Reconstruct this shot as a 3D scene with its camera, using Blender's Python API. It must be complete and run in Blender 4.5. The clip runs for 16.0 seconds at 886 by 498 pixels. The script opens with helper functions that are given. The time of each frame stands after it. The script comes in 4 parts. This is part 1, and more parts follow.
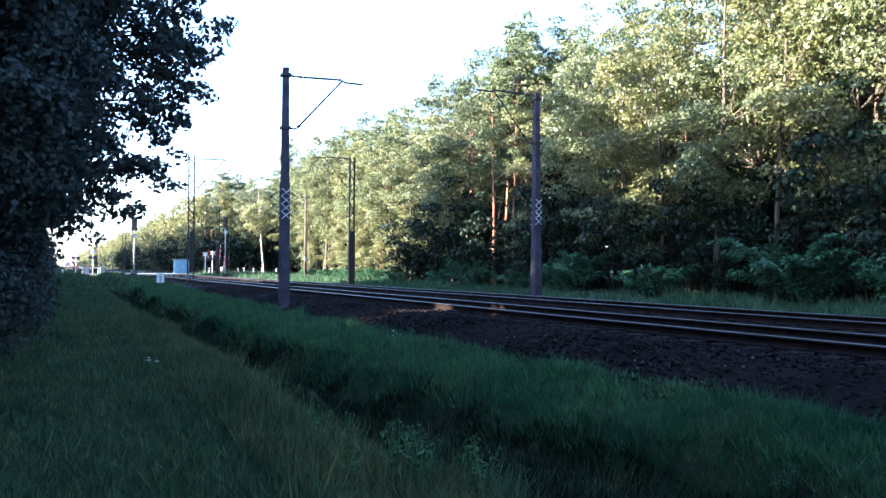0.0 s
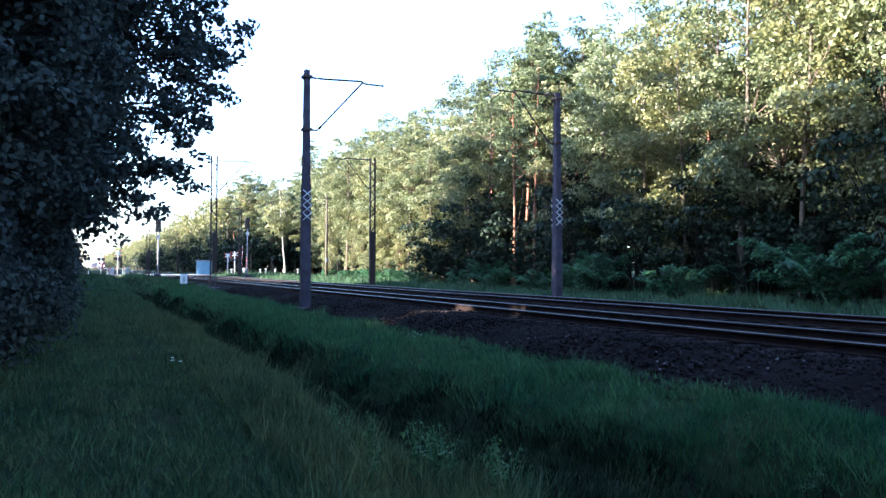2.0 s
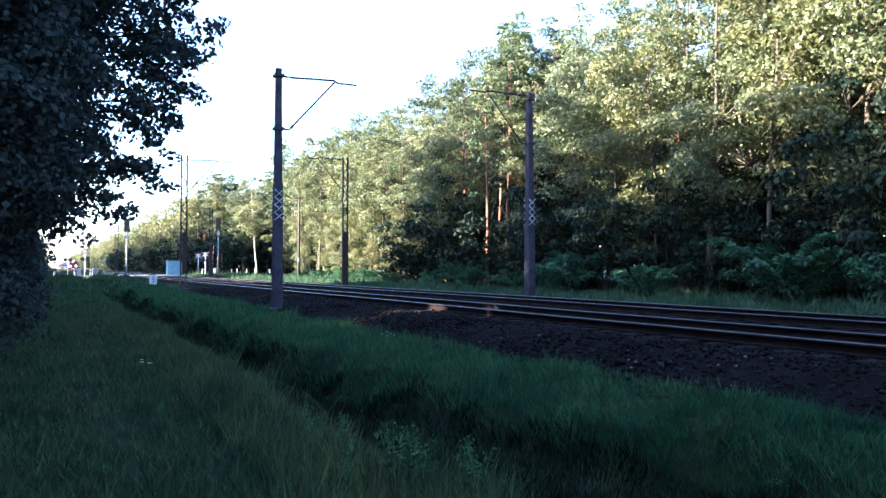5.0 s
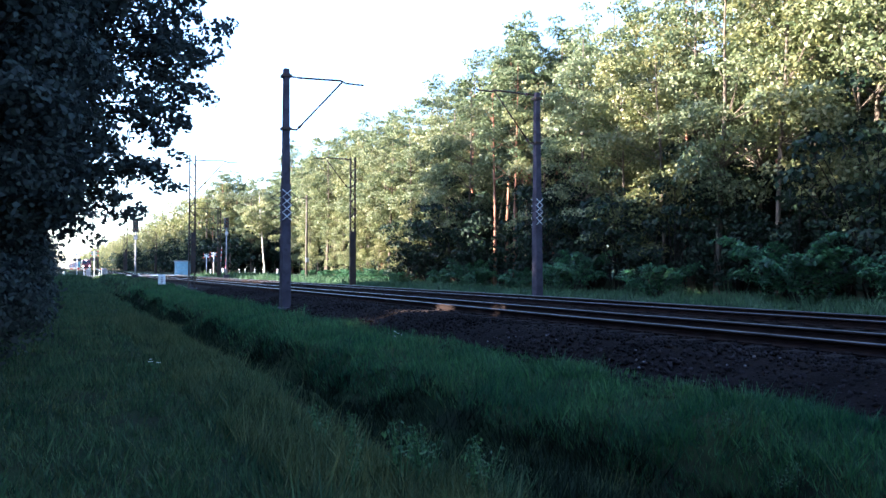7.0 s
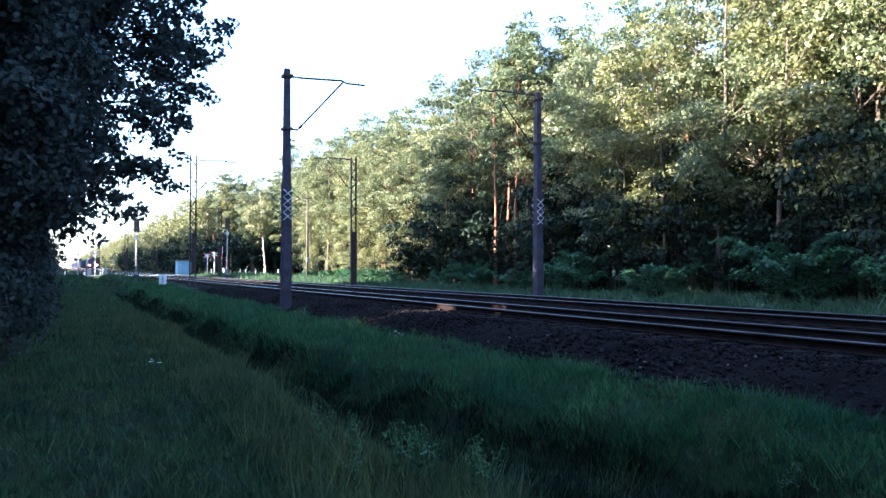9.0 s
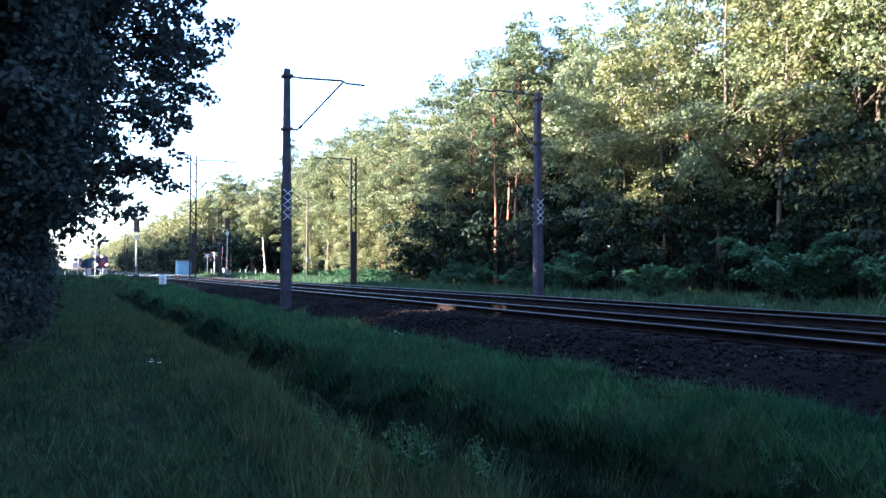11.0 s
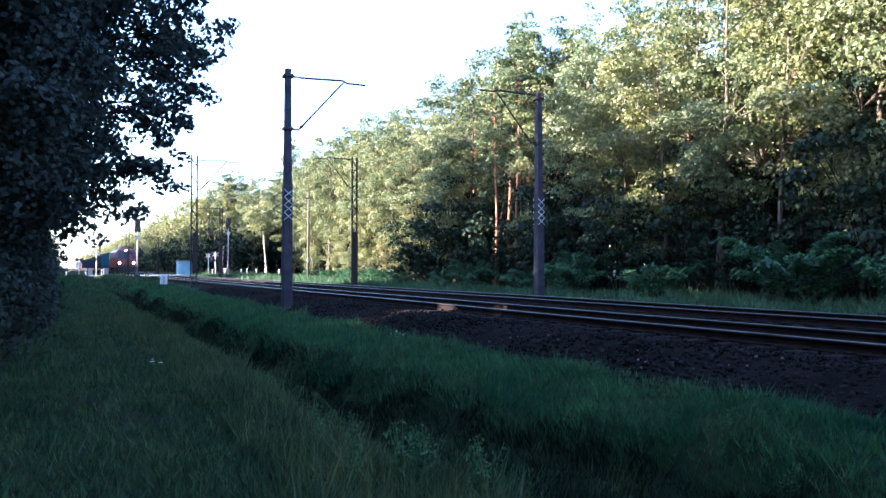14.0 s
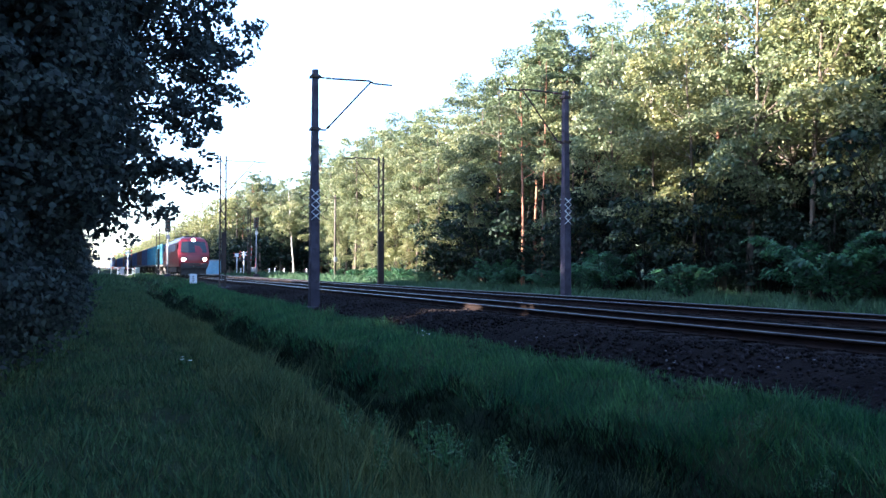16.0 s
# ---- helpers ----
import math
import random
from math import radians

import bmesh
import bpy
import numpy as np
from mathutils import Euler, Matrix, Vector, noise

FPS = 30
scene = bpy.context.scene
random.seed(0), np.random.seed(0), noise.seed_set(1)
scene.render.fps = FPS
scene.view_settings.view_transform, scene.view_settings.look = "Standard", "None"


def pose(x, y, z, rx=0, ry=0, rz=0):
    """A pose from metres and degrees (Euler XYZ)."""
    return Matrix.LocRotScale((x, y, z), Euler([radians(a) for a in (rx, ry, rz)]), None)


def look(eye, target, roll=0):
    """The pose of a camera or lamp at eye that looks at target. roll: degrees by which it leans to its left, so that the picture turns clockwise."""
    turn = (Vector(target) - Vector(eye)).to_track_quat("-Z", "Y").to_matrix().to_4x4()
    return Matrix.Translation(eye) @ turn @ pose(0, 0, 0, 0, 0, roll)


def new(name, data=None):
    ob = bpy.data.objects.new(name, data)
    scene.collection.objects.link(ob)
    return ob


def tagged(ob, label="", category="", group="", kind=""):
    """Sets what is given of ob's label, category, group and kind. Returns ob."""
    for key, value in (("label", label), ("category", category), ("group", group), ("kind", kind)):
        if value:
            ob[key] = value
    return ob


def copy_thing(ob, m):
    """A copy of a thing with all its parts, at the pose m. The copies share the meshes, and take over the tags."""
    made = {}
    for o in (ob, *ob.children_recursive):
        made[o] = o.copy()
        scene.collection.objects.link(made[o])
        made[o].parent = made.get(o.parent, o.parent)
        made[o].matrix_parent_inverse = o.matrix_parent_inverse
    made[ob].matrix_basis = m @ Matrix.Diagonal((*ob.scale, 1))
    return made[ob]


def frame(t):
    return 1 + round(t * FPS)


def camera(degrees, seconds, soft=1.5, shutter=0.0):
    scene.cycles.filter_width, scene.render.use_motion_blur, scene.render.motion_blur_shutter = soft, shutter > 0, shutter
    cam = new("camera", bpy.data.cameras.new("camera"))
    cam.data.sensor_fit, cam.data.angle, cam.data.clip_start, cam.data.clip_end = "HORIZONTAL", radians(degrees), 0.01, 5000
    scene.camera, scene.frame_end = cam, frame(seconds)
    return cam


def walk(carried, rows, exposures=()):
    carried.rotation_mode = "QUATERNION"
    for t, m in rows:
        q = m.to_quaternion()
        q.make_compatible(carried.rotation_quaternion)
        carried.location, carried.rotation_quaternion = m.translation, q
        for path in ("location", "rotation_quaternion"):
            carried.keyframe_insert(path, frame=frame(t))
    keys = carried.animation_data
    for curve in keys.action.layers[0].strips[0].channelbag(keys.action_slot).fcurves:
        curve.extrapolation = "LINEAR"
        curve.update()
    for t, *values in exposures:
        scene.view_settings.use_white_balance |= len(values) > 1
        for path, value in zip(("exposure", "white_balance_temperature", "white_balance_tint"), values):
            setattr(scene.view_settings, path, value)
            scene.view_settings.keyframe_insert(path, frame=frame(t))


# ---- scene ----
# World: y runs along the railway, x across it (to the right), z up; the ground at the camera's foot is 0.
cam = camera(62.2, 16.0, soft=1.5)
EYE = (0.0, 0.0, 1.6)
ROWS = [  # seconds, pitch, roll, yaw
    (0.0, 1.48, -0.25, -27.84), (0.3, 1.45, -0.22, -27.84), (0.5, 1.36, -0.19, -27.64),
    (0.6, 1.36, -0.18, -27.45), (0.7, 1.38, -0.16, -27.53), (0.9, 1.42, -0.14, -27.28),
    (1.0, 1.44, -0.13, -27.28), (1.1, 1.47, -0.14, -27.11), (1.2, 1.50, -0.15, -26.50),
    (1.3, 1.52, -0.16, -26.16), (1.4, 1.54, -0.17, -25.77), (1.5, 1.55, -0.18, -25.70),
    (1.7, 1.55, -0.18, -25.43), (1.9, 1.54, -0.19, -25.60), (2.0, 1.53, -0.19, -26.24),
    (2.1, 1.55, -0.17, -26.22), (2.2, 1.58, -0.15, -27.27), (2.3, 1.60, -0.13, -27.67),
    (2.4, 1.63, -0.11, -27.88), (2.5, 1.65, -0.09, -27.71), (2.8, 1.60, -0.06, -27.45),
    (3.0, 1.56, -0.05, -27.50), (3.5, 1.56, -0.02, -27.49), (3.7, 1.55, -0.03, -27.76),
    (3.9, 1.53, -0.05, -28.20), (4.0, 1.52, -0.06, -28.23), (4.2, 1.52, -0.05, -28.36),
    (6.3, 1.50, -0.01, -27.90), (6.5, 1.50, -0.01, -27.69), (7.0, 1.50, 0.00, -27.75),
    (7.5, 1.50, -0.02, -27.49), (8.0, 1.55, -0.05, -27.60), (8.5, 1.50, -0.03, -27.63),
    (9.0, 1.50, -0.01, -27.69), (11.5, 1.50, -0.01, -27.69), (12.0, 1.50, -0.03, -27.38),
    (12.5, 1.50, -0.05, -27.51), (13.0, 1.50, -0.02, -27.56), (13.5, 1.50, -0.01, -27.57),
    (14.0, 1.50, -0.01, -27.62), (14.3, 1.50, -0.02, -27.50), (14.5, 1.50, -0.04, -27.15),
    (14.7, 1.48, -0.03, -26.75), (14.8, 1.46, -0.02, -26.45), (14.9, 1.45, -0.01, -25.90),
    (15.0, 1.43, 0.00, -25.44), (15.2, 1.45, -0.05, -25.62), (15.5, 1.46, -0.09, -25.59),
    (16.0, 1.46, -0.08, -25.58),
]
walk(cam, [(t, pose(*EYE, 90 + p, r, y)) for t, p, r, y in ROWS], [(0.0, 3.59, 5740, 16), (3.0, 3.48, 5740, 16), (16.0, 3.48, 5740, 16)])

# ---- light ----
SUN_ELEV, SUN_AZ = 18.0, 168.0      # azimuth counted from +x towards +y
sky_world = bpy.data.worlds.new("sky")
scene.world = sky_world
sky_world.use_nodes = True
wn = sky_world.node_tree
wn.nodes.clear()
w_out = wn.nodes.new("ShaderNodeOutputWorld")
w_bg = wn.nodes.new("ShaderNodeBackground")
w_sky = wn.nodes.new("ShaderNodeTexSky")
w_sky.sky_type = "NISHITA"
w_sky.sun_disc = False
w_sky.sun_elevation = radians(SUN_ELEV)
w_sky.sun_rotation = radians(90 - SUN_AZ)
w_sky.air_density, w_sky.dust_density, w_sky.ozone_density = 1.0, 1.2, 2.5
w_bg.inputs["Strength"].default_value = 0.105
wn.links.new(w_sky.outputs["Color"], w_bg.inputs["Color"])
wn.links.new(w_bg.outputs["Background"], w_out.inputs["Surface"])
sun_data = bpy.data.lights.new("sun", "SUN")
sun_data.energy, sun_data.angle, sun_data.color = 5.0, radians(0.6), (1.0, 0.84, 0.64)
sun = new("sun", sun_data)
to_sun = Vector((math.cos(radians(SUN_ELEV)) * math.cos(radians(SUN_AZ)),
                 math.cos(radians(SUN_ELEV)) * math.sin(radians(SUN_AZ)), math.sin(radians(SUN_ELEV))))
sun.matrix_world = look(to_sun * 60, (0, 0, 0))


# ---- materials ----
def surface(name, c1, c2, scale=4.0, rough=0.8, metal=0.0, bump=0.3, fine=40.0, per="none", spread=0.15,
            translucent=0.0, dirt=None, spec=0.5, each=0.0):
    """Two-scale procedural surface: broad patches between c1 and c2, fine grain, relief; per: island or object variation."""
    m = bpy.data.materials.new(name)
    m.use_nodes = True
    nt = m.node_tree
    N, L = nt.nodes, nt.links
    bsdf, out = N["Principled BSDF"], N["Material Output"]
    tc = N.new("ShaderNodeTexCoord")
    n1 = N.new("ShaderNodeTexNoise")
    n1.inputs["Scale"].default_value, n1.inputs["Detail"].default_value = scale, 6
    n2 = N.new("ShaderNodeTexNoise")
    n2.inputs["Scale"].default_value, n2.inputs["Detail"].default_value = fine, 4
    L.new(tc.outputs["Object"], n1.inputs["Vector"])
    L.new(tc.outputs["Object"], n2.inputs["Vector"])
    ramp = N.new("ShaderNodeValToRGB")
    ramp.color_ramp.elements[0].position, ramp.color_ramp.elements[1].position = 0.32, 0.68
    ramp.color_ramp.elements[0].color, ramp.color_ramp.elements[1].color = (*c1, 1), (*c2, 1)
    L.new(n1.outputs["Fac"], ramp.inputs["Fac"])
    colour = ramp.outputs["Color"]
    grain = N.new("ShaderNodeMix")
    grain.data_type, grain.blend_type = "RGBA", "OVERLAY"
    grain.inputs["Factor"].default_value = 0.35
    L.new(colour, grain.inputs["A"])
    L.new(n2.outputs["Fac"], grain.inputs["B"])
    colour = grain.outputs["Result"]
    if dirt:
        n3 = N.new("ShaderNodeTexNoise")
        n3.inputs["Scale"].default_value, n3.inputs["Detail"].default_value = scale * 2.3, 8
        L.new(tc.outputs["Object"], n3.inputs["Vector"])
        mask = N.new("ShaderNodeMapRange")
        mask.inputs["From Min"].default_value, mask.inputs["From Max"].default_value = 0.5, 0.72
        L.new(n3.outputs["Fac"], mask.inputs["Value"])
        mx = N.new("ShaderNodeMix")
        mx.data_type = "RGBA"
        L.new(mask.outputs["Result"], mx.inputs["Factor"])
        L.new(colour, mx.inputs["A"])
        mx.inputs["B"].default_value = (*dirt, 1)
        colour = mx.outputs["Result"]
    if per != "none":
        src = N.new("ShaderNodeNewGeometry").outputs["Random Per Island"] if per == "island" else N.new("ShaderNodeObjectInfo").outputs["Random"]
        hsv = N.new("ShaderNodeHueSaturation")
        r1 = N.new("ShaderNodeMapRange")
        r1.inputs["To Min"].default_value, r1.inputs["To Max"].default_value = 1 - 2.2 * spread, 1 + 2.2 * spread
        L.new(src, r1.inputs["Value"])
        L.new(r1.outputs["Result"], hsv.inputs["Value"])
        r2 = N.new("ShaderNodeMapRange")
        r2.inputs["To Min"].default_value, r2.inputs["To Max"].default_value = 0.5 + 0.12 * spread, 0.5 - 0.2 * spread
        L.new(src, r2.inputs["Value"])
        L.new(r2.outputs["Result"], hsv.inputs["Hue"])
        L.new(colour, hsv.inputs["Color"])
        colour = hsv.outputs["Color"]
    if each:
        one = N.new("ShaderNodeObjectInfo").outputs["Random"]
        tone = N.new("ShaderNodeHueSaturation")
        for key, lo, hi in (("Value", 1 - each, 1 + each), ("Hue", 0.5 - 0.06 * each, 0.5 + 0.06 * each), ("Saturation", 1 + 0.5 * each, 1 - 0.5 * each)):
            mr = N.new("ShaderNodeMapRange")
            mr.inputs["To Min"].default_value, mr.inputs["To Max"].default_value = lo, hi
            L.new(one, mr.inputs["Value"])
            L.new(mr.outputs["Result"], tone.inputs[key])
        L.new(colour, tone.inputs["Color"])
        colour = tone.outputs["Color"]
    L.new(colour, bsdf.inputs["Base Color"])
    bsdf.inputs["Roughness"].default_value, bsdf.inputs["Metallic"].default_value = rough, metal
    bsdf.inputs["Specular IOR Level"].default_value = spec
    if bump:
        b = N.new("ShaderNodeBump")
        b.inputs["Strength"].default_value, b.inputs["Distance"].default_value = bump, 0.02
        L.new(n2.outputs["Fac"], b.inputs["Height"])
        L.new(b.outputs["Normal"], bsdf.inputs["Normal"])
    if translucent:
        tr = N.new("ShaderNodeBsdfTranslucent")
        L.new(colour, tr.inputs["Color"])
        ms = N.new("ShaderNodeMixShader")
        ms.inputs["Fac"].default_value = translucent
        L.new(bsdf.outputs["BSDF"], ms.inputs[1])
        L.new(tr.outputs["BSDF"], ms.inputs[2])
        L.new(ms.outputs["Shader"], out.inputs["Surface"])
    return m


def glowing(name, colour, strength):
    m = bpy.data.materials.new(name)
    m.use_nodes = True
    b = m.node_tree.nodes["Principled BSDF"]
    b.inputs["Base Color"].default_value = (*colour, 1)
    b.inputs["Emission Color"].default_value = (*colour, 1)
    b.inputs["Emission Strength"].default_value = strength
    return m


M_GROUND = surface("meadow_soil", (0.012, 0.024, 0.011), (0.024, 0.036, 0.015), 0.6, 0.95, bump=0.8, fine=14, dirt=(0.014, 0.013, 0.01), spec=0.05)
M_GRASS = surface("grass_blade", (0.02, 0.052, 0.031), (0.043, 0.094, 0.04), 0.9, 0.6, bump=0, fine=3, per="island", spread=0.28, translucent=0.35, spec=0.2)
M_VERGE = surface("verge_grass", (0.032, 0.08, 0.044), (0.055, 0.108, 0.056), 0.5, 0.6, bump=0, fine=3, per="island", spread=0.2, translucent=0.3, spec=0.2)
M_BANK = surface("bank_grass", (0.019, 0.075, 0.041), (0.048, 0.128, 0.055), 0.8, 0.6, bump=0, fine=3, per="island", spread=0.28, translucent=0.33, spec=0.2)
# dark sedge, blackened further: the hollow's shade is put into the blade colour
M_SEDGE = surface("shade_dark_sedge", (0.006, 0.012, 0.008), (0.011, 0.02, 0.011), 0.8, 0.8, bump=0, fine=3, per="island", spread=0.25, translucent=0.1, spec=0.08)
M_STRAW = surface("dry_grass", (0.037, 0.064, 0.03), (0.08, 0.106, 0.042), 0.8, 0.7, bump=0, fine=3, per="island", spread=0.25, translucent=0.3, spec=0.2)
M_LEAF = surface("oak_leaf", (0.07, 0.108, 0.048), (0.152, 0.178, 0.082), 0.45, 0.5, bump=0, fine=5, per="island", spread=0.2, translucent=0.38, each=0.22)
M_LEAF2 = surface("birch_leaf", (0.1, 0.136, 0.05), (0.18, 0.19, 0.084), 0.45, 0.5, bump=0, fine=5, per="island", spread=0.2, translucent=0.38, each=0.22)
# shadow-side darkness and a bluish veil are put into this leaf colour
M_NEARLEAF = surface("shaded_alder_leaf", (0.026, 0.037, 0.041), (0.045, 0.059, 0.059), 0.8, 0.8, bump=0, fine=5, per="island", spread=0.16, translucent=0.22, spec=0.1)
M_NEEDLE = surface("pine_needle", (0.05, 0.085, 0.035), (0.09, 0.125, 0.05), 0.5, 0.6, bump=0, fine=5, per="island", spread=0.22, translucent=0.15, each=0.15)
M_SHRUB = surface("shrub_leaf", (0.03, 0.095, 0.055), (0.055, 0.14, 0.075), 0.7, 0.5, bump=0, fine=5, per="island", spread=0.25, translucent=0.35, spec=0.3)
# shrub leaf darkened so that the colour itself carries the forest's shade
M_SHADEDSHRUB = surface("shade_darkened_leaf", (0.007, 0.018, 0.012), (0.016, 0.032, 0.019), 0.7, 0.6, bump=0, fine=5, per="island", spread=0.25, translucent=0.2, spec=0.2)
M_WEED = surface("weed_leaf", (0.028, 0.085, 0.035), (0.045, 0.115, 0.045), 2, 0.55, bump=0, fine=5, per="island", spread=0.2, translucent=0.3, spec=0.3)
M_BARK = surface("grey_bark", (0.05, 0.04, 0.03), (0.125, 0.1, 0.075), 3, 0.95, bump=0.9, fine=22)
M_DARKBARK = surface("alder_bark", (0.014, 0.013, 0.012), (0.03, 0.027, 0.024), 3, 0.95, bump=0.9, fine=22, spec=0.1)
M_PINEBARK = surface("pine_bark", (0.15, 0.065, 0.042), (0.26, 0.125, 0.075), 2, 0.9, bump=0.9, fine=18)
M_BIRCHBARK = surface("birch_bark", (0.4, 0.38, 0.34), (0.6, 0.57, 0.5), 2, 0.8, bump=0.4, fine=14, dirt=(0.06, 0.05, 0.05))
# dark stone, taken near black so that these two colours hold the track's shade
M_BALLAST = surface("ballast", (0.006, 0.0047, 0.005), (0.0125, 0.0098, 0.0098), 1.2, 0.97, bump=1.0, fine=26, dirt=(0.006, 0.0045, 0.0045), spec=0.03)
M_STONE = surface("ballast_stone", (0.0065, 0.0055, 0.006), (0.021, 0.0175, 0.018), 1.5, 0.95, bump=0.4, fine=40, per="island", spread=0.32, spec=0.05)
M_PALESTONE = surface("pale_stone", (0.05, 0.047, 0.052), (0.12, 0.11, 0.12), 6, 0.85, bump=0.3, fine=50, per="island", spread=0.2)
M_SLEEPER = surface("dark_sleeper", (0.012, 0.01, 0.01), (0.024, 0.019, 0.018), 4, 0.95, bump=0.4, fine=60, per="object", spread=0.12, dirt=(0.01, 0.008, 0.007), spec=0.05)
M_RAIL = surface("rusty_rail", (0.008, 0.006, 0.006), (0.018, 0.011, 0.009), 3, 0.9, bump=0.3, fine=50, spec=0.08)
M_RAILHEAD = surface("polished_rail_head", (0.06, 0.058, 0.06), (0.12, 0.118, 0.12), 2, 0.34, metal=1.0, bump=0.05, fine=80)
M_CONCRETE = surface("mast_concrete", (0.036, 0.033, 0.047), (0.066, 0.058, 0.078), 2.2, 0.9, bump=0.35, fine=45, dirt=(0.03, 0.026, 0.036), spec=0.2)
M_STEEL = surface("mast_steel", (0.025, 0.02, 0.02), (0.05, 0.035, 0.03), 4, 0.7, metal=0.4, bump=0.2, fine=60, dirt=(0.07, 0.03, 0.018))
M_GALV = surface("galvanised_wire", (0.5, 0.52, 0.55), (0.66, 0.67, 0.7), 6, 0.5, metal=0.5, bump=0.1)
M_INSUL = surface("brown_porcelain", (0.05, 0.025, 0.02), (0.08, 0.04, 0.03), 6, 0.25, bump=0.0)
M_ROAD = surface("worn_asphalt", (0.17, 0.165, 0.16), (0.26, 0.25, 0.24), 1.1, 0.9, bump=0.5, fine=60, dirt=(0.12, 0.11, 0.1))
M_PANEL = surface("crossing_concrete", (0.42, 0.41, 0.4), (0.6, 0.58, 0.56), 1.6, 0.85, bump=0.3, fine=40, dirt=(0.28, 0.25, 0.22))
M_WHITE = surface("white_paint", (0.62, 0.64, 0.66), (0.82, 0.83, 0.84), 3, 0.6, bump=0.1, dirt=(0.45, 0.44, 0.42))
M_HUT = surface("hut_sheet", (0.16, 0.33, 0.43), (0.24, 0.43, 0.53), 1.5, 0.6, bump=0.1, dirt=(0.2, 0.3, 0.34))
M_GREYPAINT = surface("grey_paint", (0.2, 0.21, 0.23), (0.3, 0.31, 0.33), 3, 0.55, bump=0.1, dirt=(0.15, 0.13, 0.11))
M_BLACK = surface("black_enamel", (0.012, 0.012, 0.013), (0.025, 0.025, 0.027), 4, 0.5, bump=0.05)
M_REDPAINT = surface("red_paint", (0.5, 0.03, 0.025), (0.62, 0.05, 0.035), 3, 0.5, bump=0.05)
M_LOCORED = surface("locomotive_red", (0.17, 0.007, 0.012), (0.22, 0.011, 0.017), 1.2, 0.35, bump=0.03, dirt=(0.12, 0.01, 0.014))
M_LOCODARK = surface("underframe_grey", (0.03, 0.028, 0.027), (0.06, 0.052, 0.047), 3, 0.8, bump=0.3)
M_ROOFGREY = surface("roof_grey", (0.3, 0.31, 0.32), (0.42, 0.42, 0.43), 2, 0.6, bump=0.1)
M_GLASSDARK = surface("tinted_windscreen", (0.02, 0.025, 0.03), (0.03, 0.035, 0.042), 1, 0.06, bump=0.0)
M_TEAL = surface("wagon_teal", (0.02, 0.13, 0.19), (0.035, 0.19, 0.26), 0.9, 0.6, bump=0.1, dirt=(0.05, 0.1, 0.13))
M_NAVY = surface("wagon_navy", (0.025, 0.045, 0.1), (0.045, 0.07, 0.14), 0.9, 0.65, bump=0.1, dirt=(0.06, 0.05, 0.05))
M_BROWN = surface("wagon_brown", (0.09, 0.035, 0.025), (0.14, 0.06, 0.04), 0.9, 0.7, bump=0.1, dirt=(0.05, 0.03, 0.022))
M_COAL = surface("wagon_load", (0.02, 0.02, 0.02), (0.05, 0.045, 0.04), 3, 0.9, bump=1.0, fine=12)
M_WOODPOLE = surface("weathered_pole", (0.05, 0.042, 0.034), (0.09, 0.076, 0.062), 3, 0.9, bump=0.6, fine=30)
M_LAMP = glowing("headlamp_light", (1.0, 0.93, 0.85), 9.0)
M_SIGNALLENS = surface("signal_lens", (0.08, 0.015, 0.015), (0.1, 0.02, 0.02), 5, 0.2, bump=0)


# ---- mesh helpers ----
def part(name, bm, material, parent=None, label=""):
    """Links a bmesh as one mesh object under a thing or part."""
    me = bpy.data.meshes.new(name)
    bm.to_mesh(me)
    bm.free()
    return mesh_part(name, me, material, parent, label)


def mesh_part(name, me, material, parent=None, label=""):
    for m in material if isinstance(material, (list, tuple)) else [material]:
        if m.name not in me.materials:
            me.materials.append(m)
    ob = new(name, me)
    ob.parent = parent
    if label:
        ob["label"] = label
    return ob


def thing(name, label, category, group="", kind="", m=None):
    e = new(name)
    e.empty_display_size = 0.2
    if m is not None:
        e.matrix_basis = m
    return tagged(e, label, category, group, kind)


def add_box(bm, x0, x1, y0, y1, z0, z1, bevel=0.0, taper=0.0):
    r = bmesh.ops.create_cube(bm, size=1.0)
    vs = r["verts"]
    for v in vs:
        k = 1 - taper * (v.co.z + 0.5)
        v.co = Vector(((x0 + x1) / 2 + v.co.x * (x1 - x0) * k, (y0 + y1) / 2 + v.co.y * (y1 - y0) * k, z0 + (v.co.z + 0.5) * (z1 - z0)))
    if bevel:
        es = list({e for v in vs for e in v.link_edges})
        bmesh.ops.bevel(bm, geom=es, offset=bevel, segments=2, affect="EDGES", profile=0.6)
    return bm


def box(*a, **k):
    return add_box(bmesh.new(), *a, **k)


def add_tube(bm, a, b, r0, r1=None, n=8, caps=True):
    a, b = Vector(a), Vector(b)
    r1 = r0 if r1 is None else r1
    d = (b - a).normalized()
    u = d.orthogonal().normalized()
    w = d.cross(u)
    rings = []
    for p, r in ((a, r0), (b, r1)):
        rings.append([bm.verts.new(p + (u * math.cos(2 * math.pi * i / n) + w * math.sin(2 * math.pi * i / n)) * r) for i in range(n)])
    for i in range(n):
        f = bm.faces.new((rings[0][i], rings[0][(i + 1) % n], rings[1][(i + 1) % n], rings[1][i]))
        f.smooth = n > 5
    if caps:
        bm.faces.new(rings[0][::-1])
        bm.faces.new(rings[1])
    return bm


def tube(*a, **k):
    return add_tube(bmesh.new(), *a, **k)


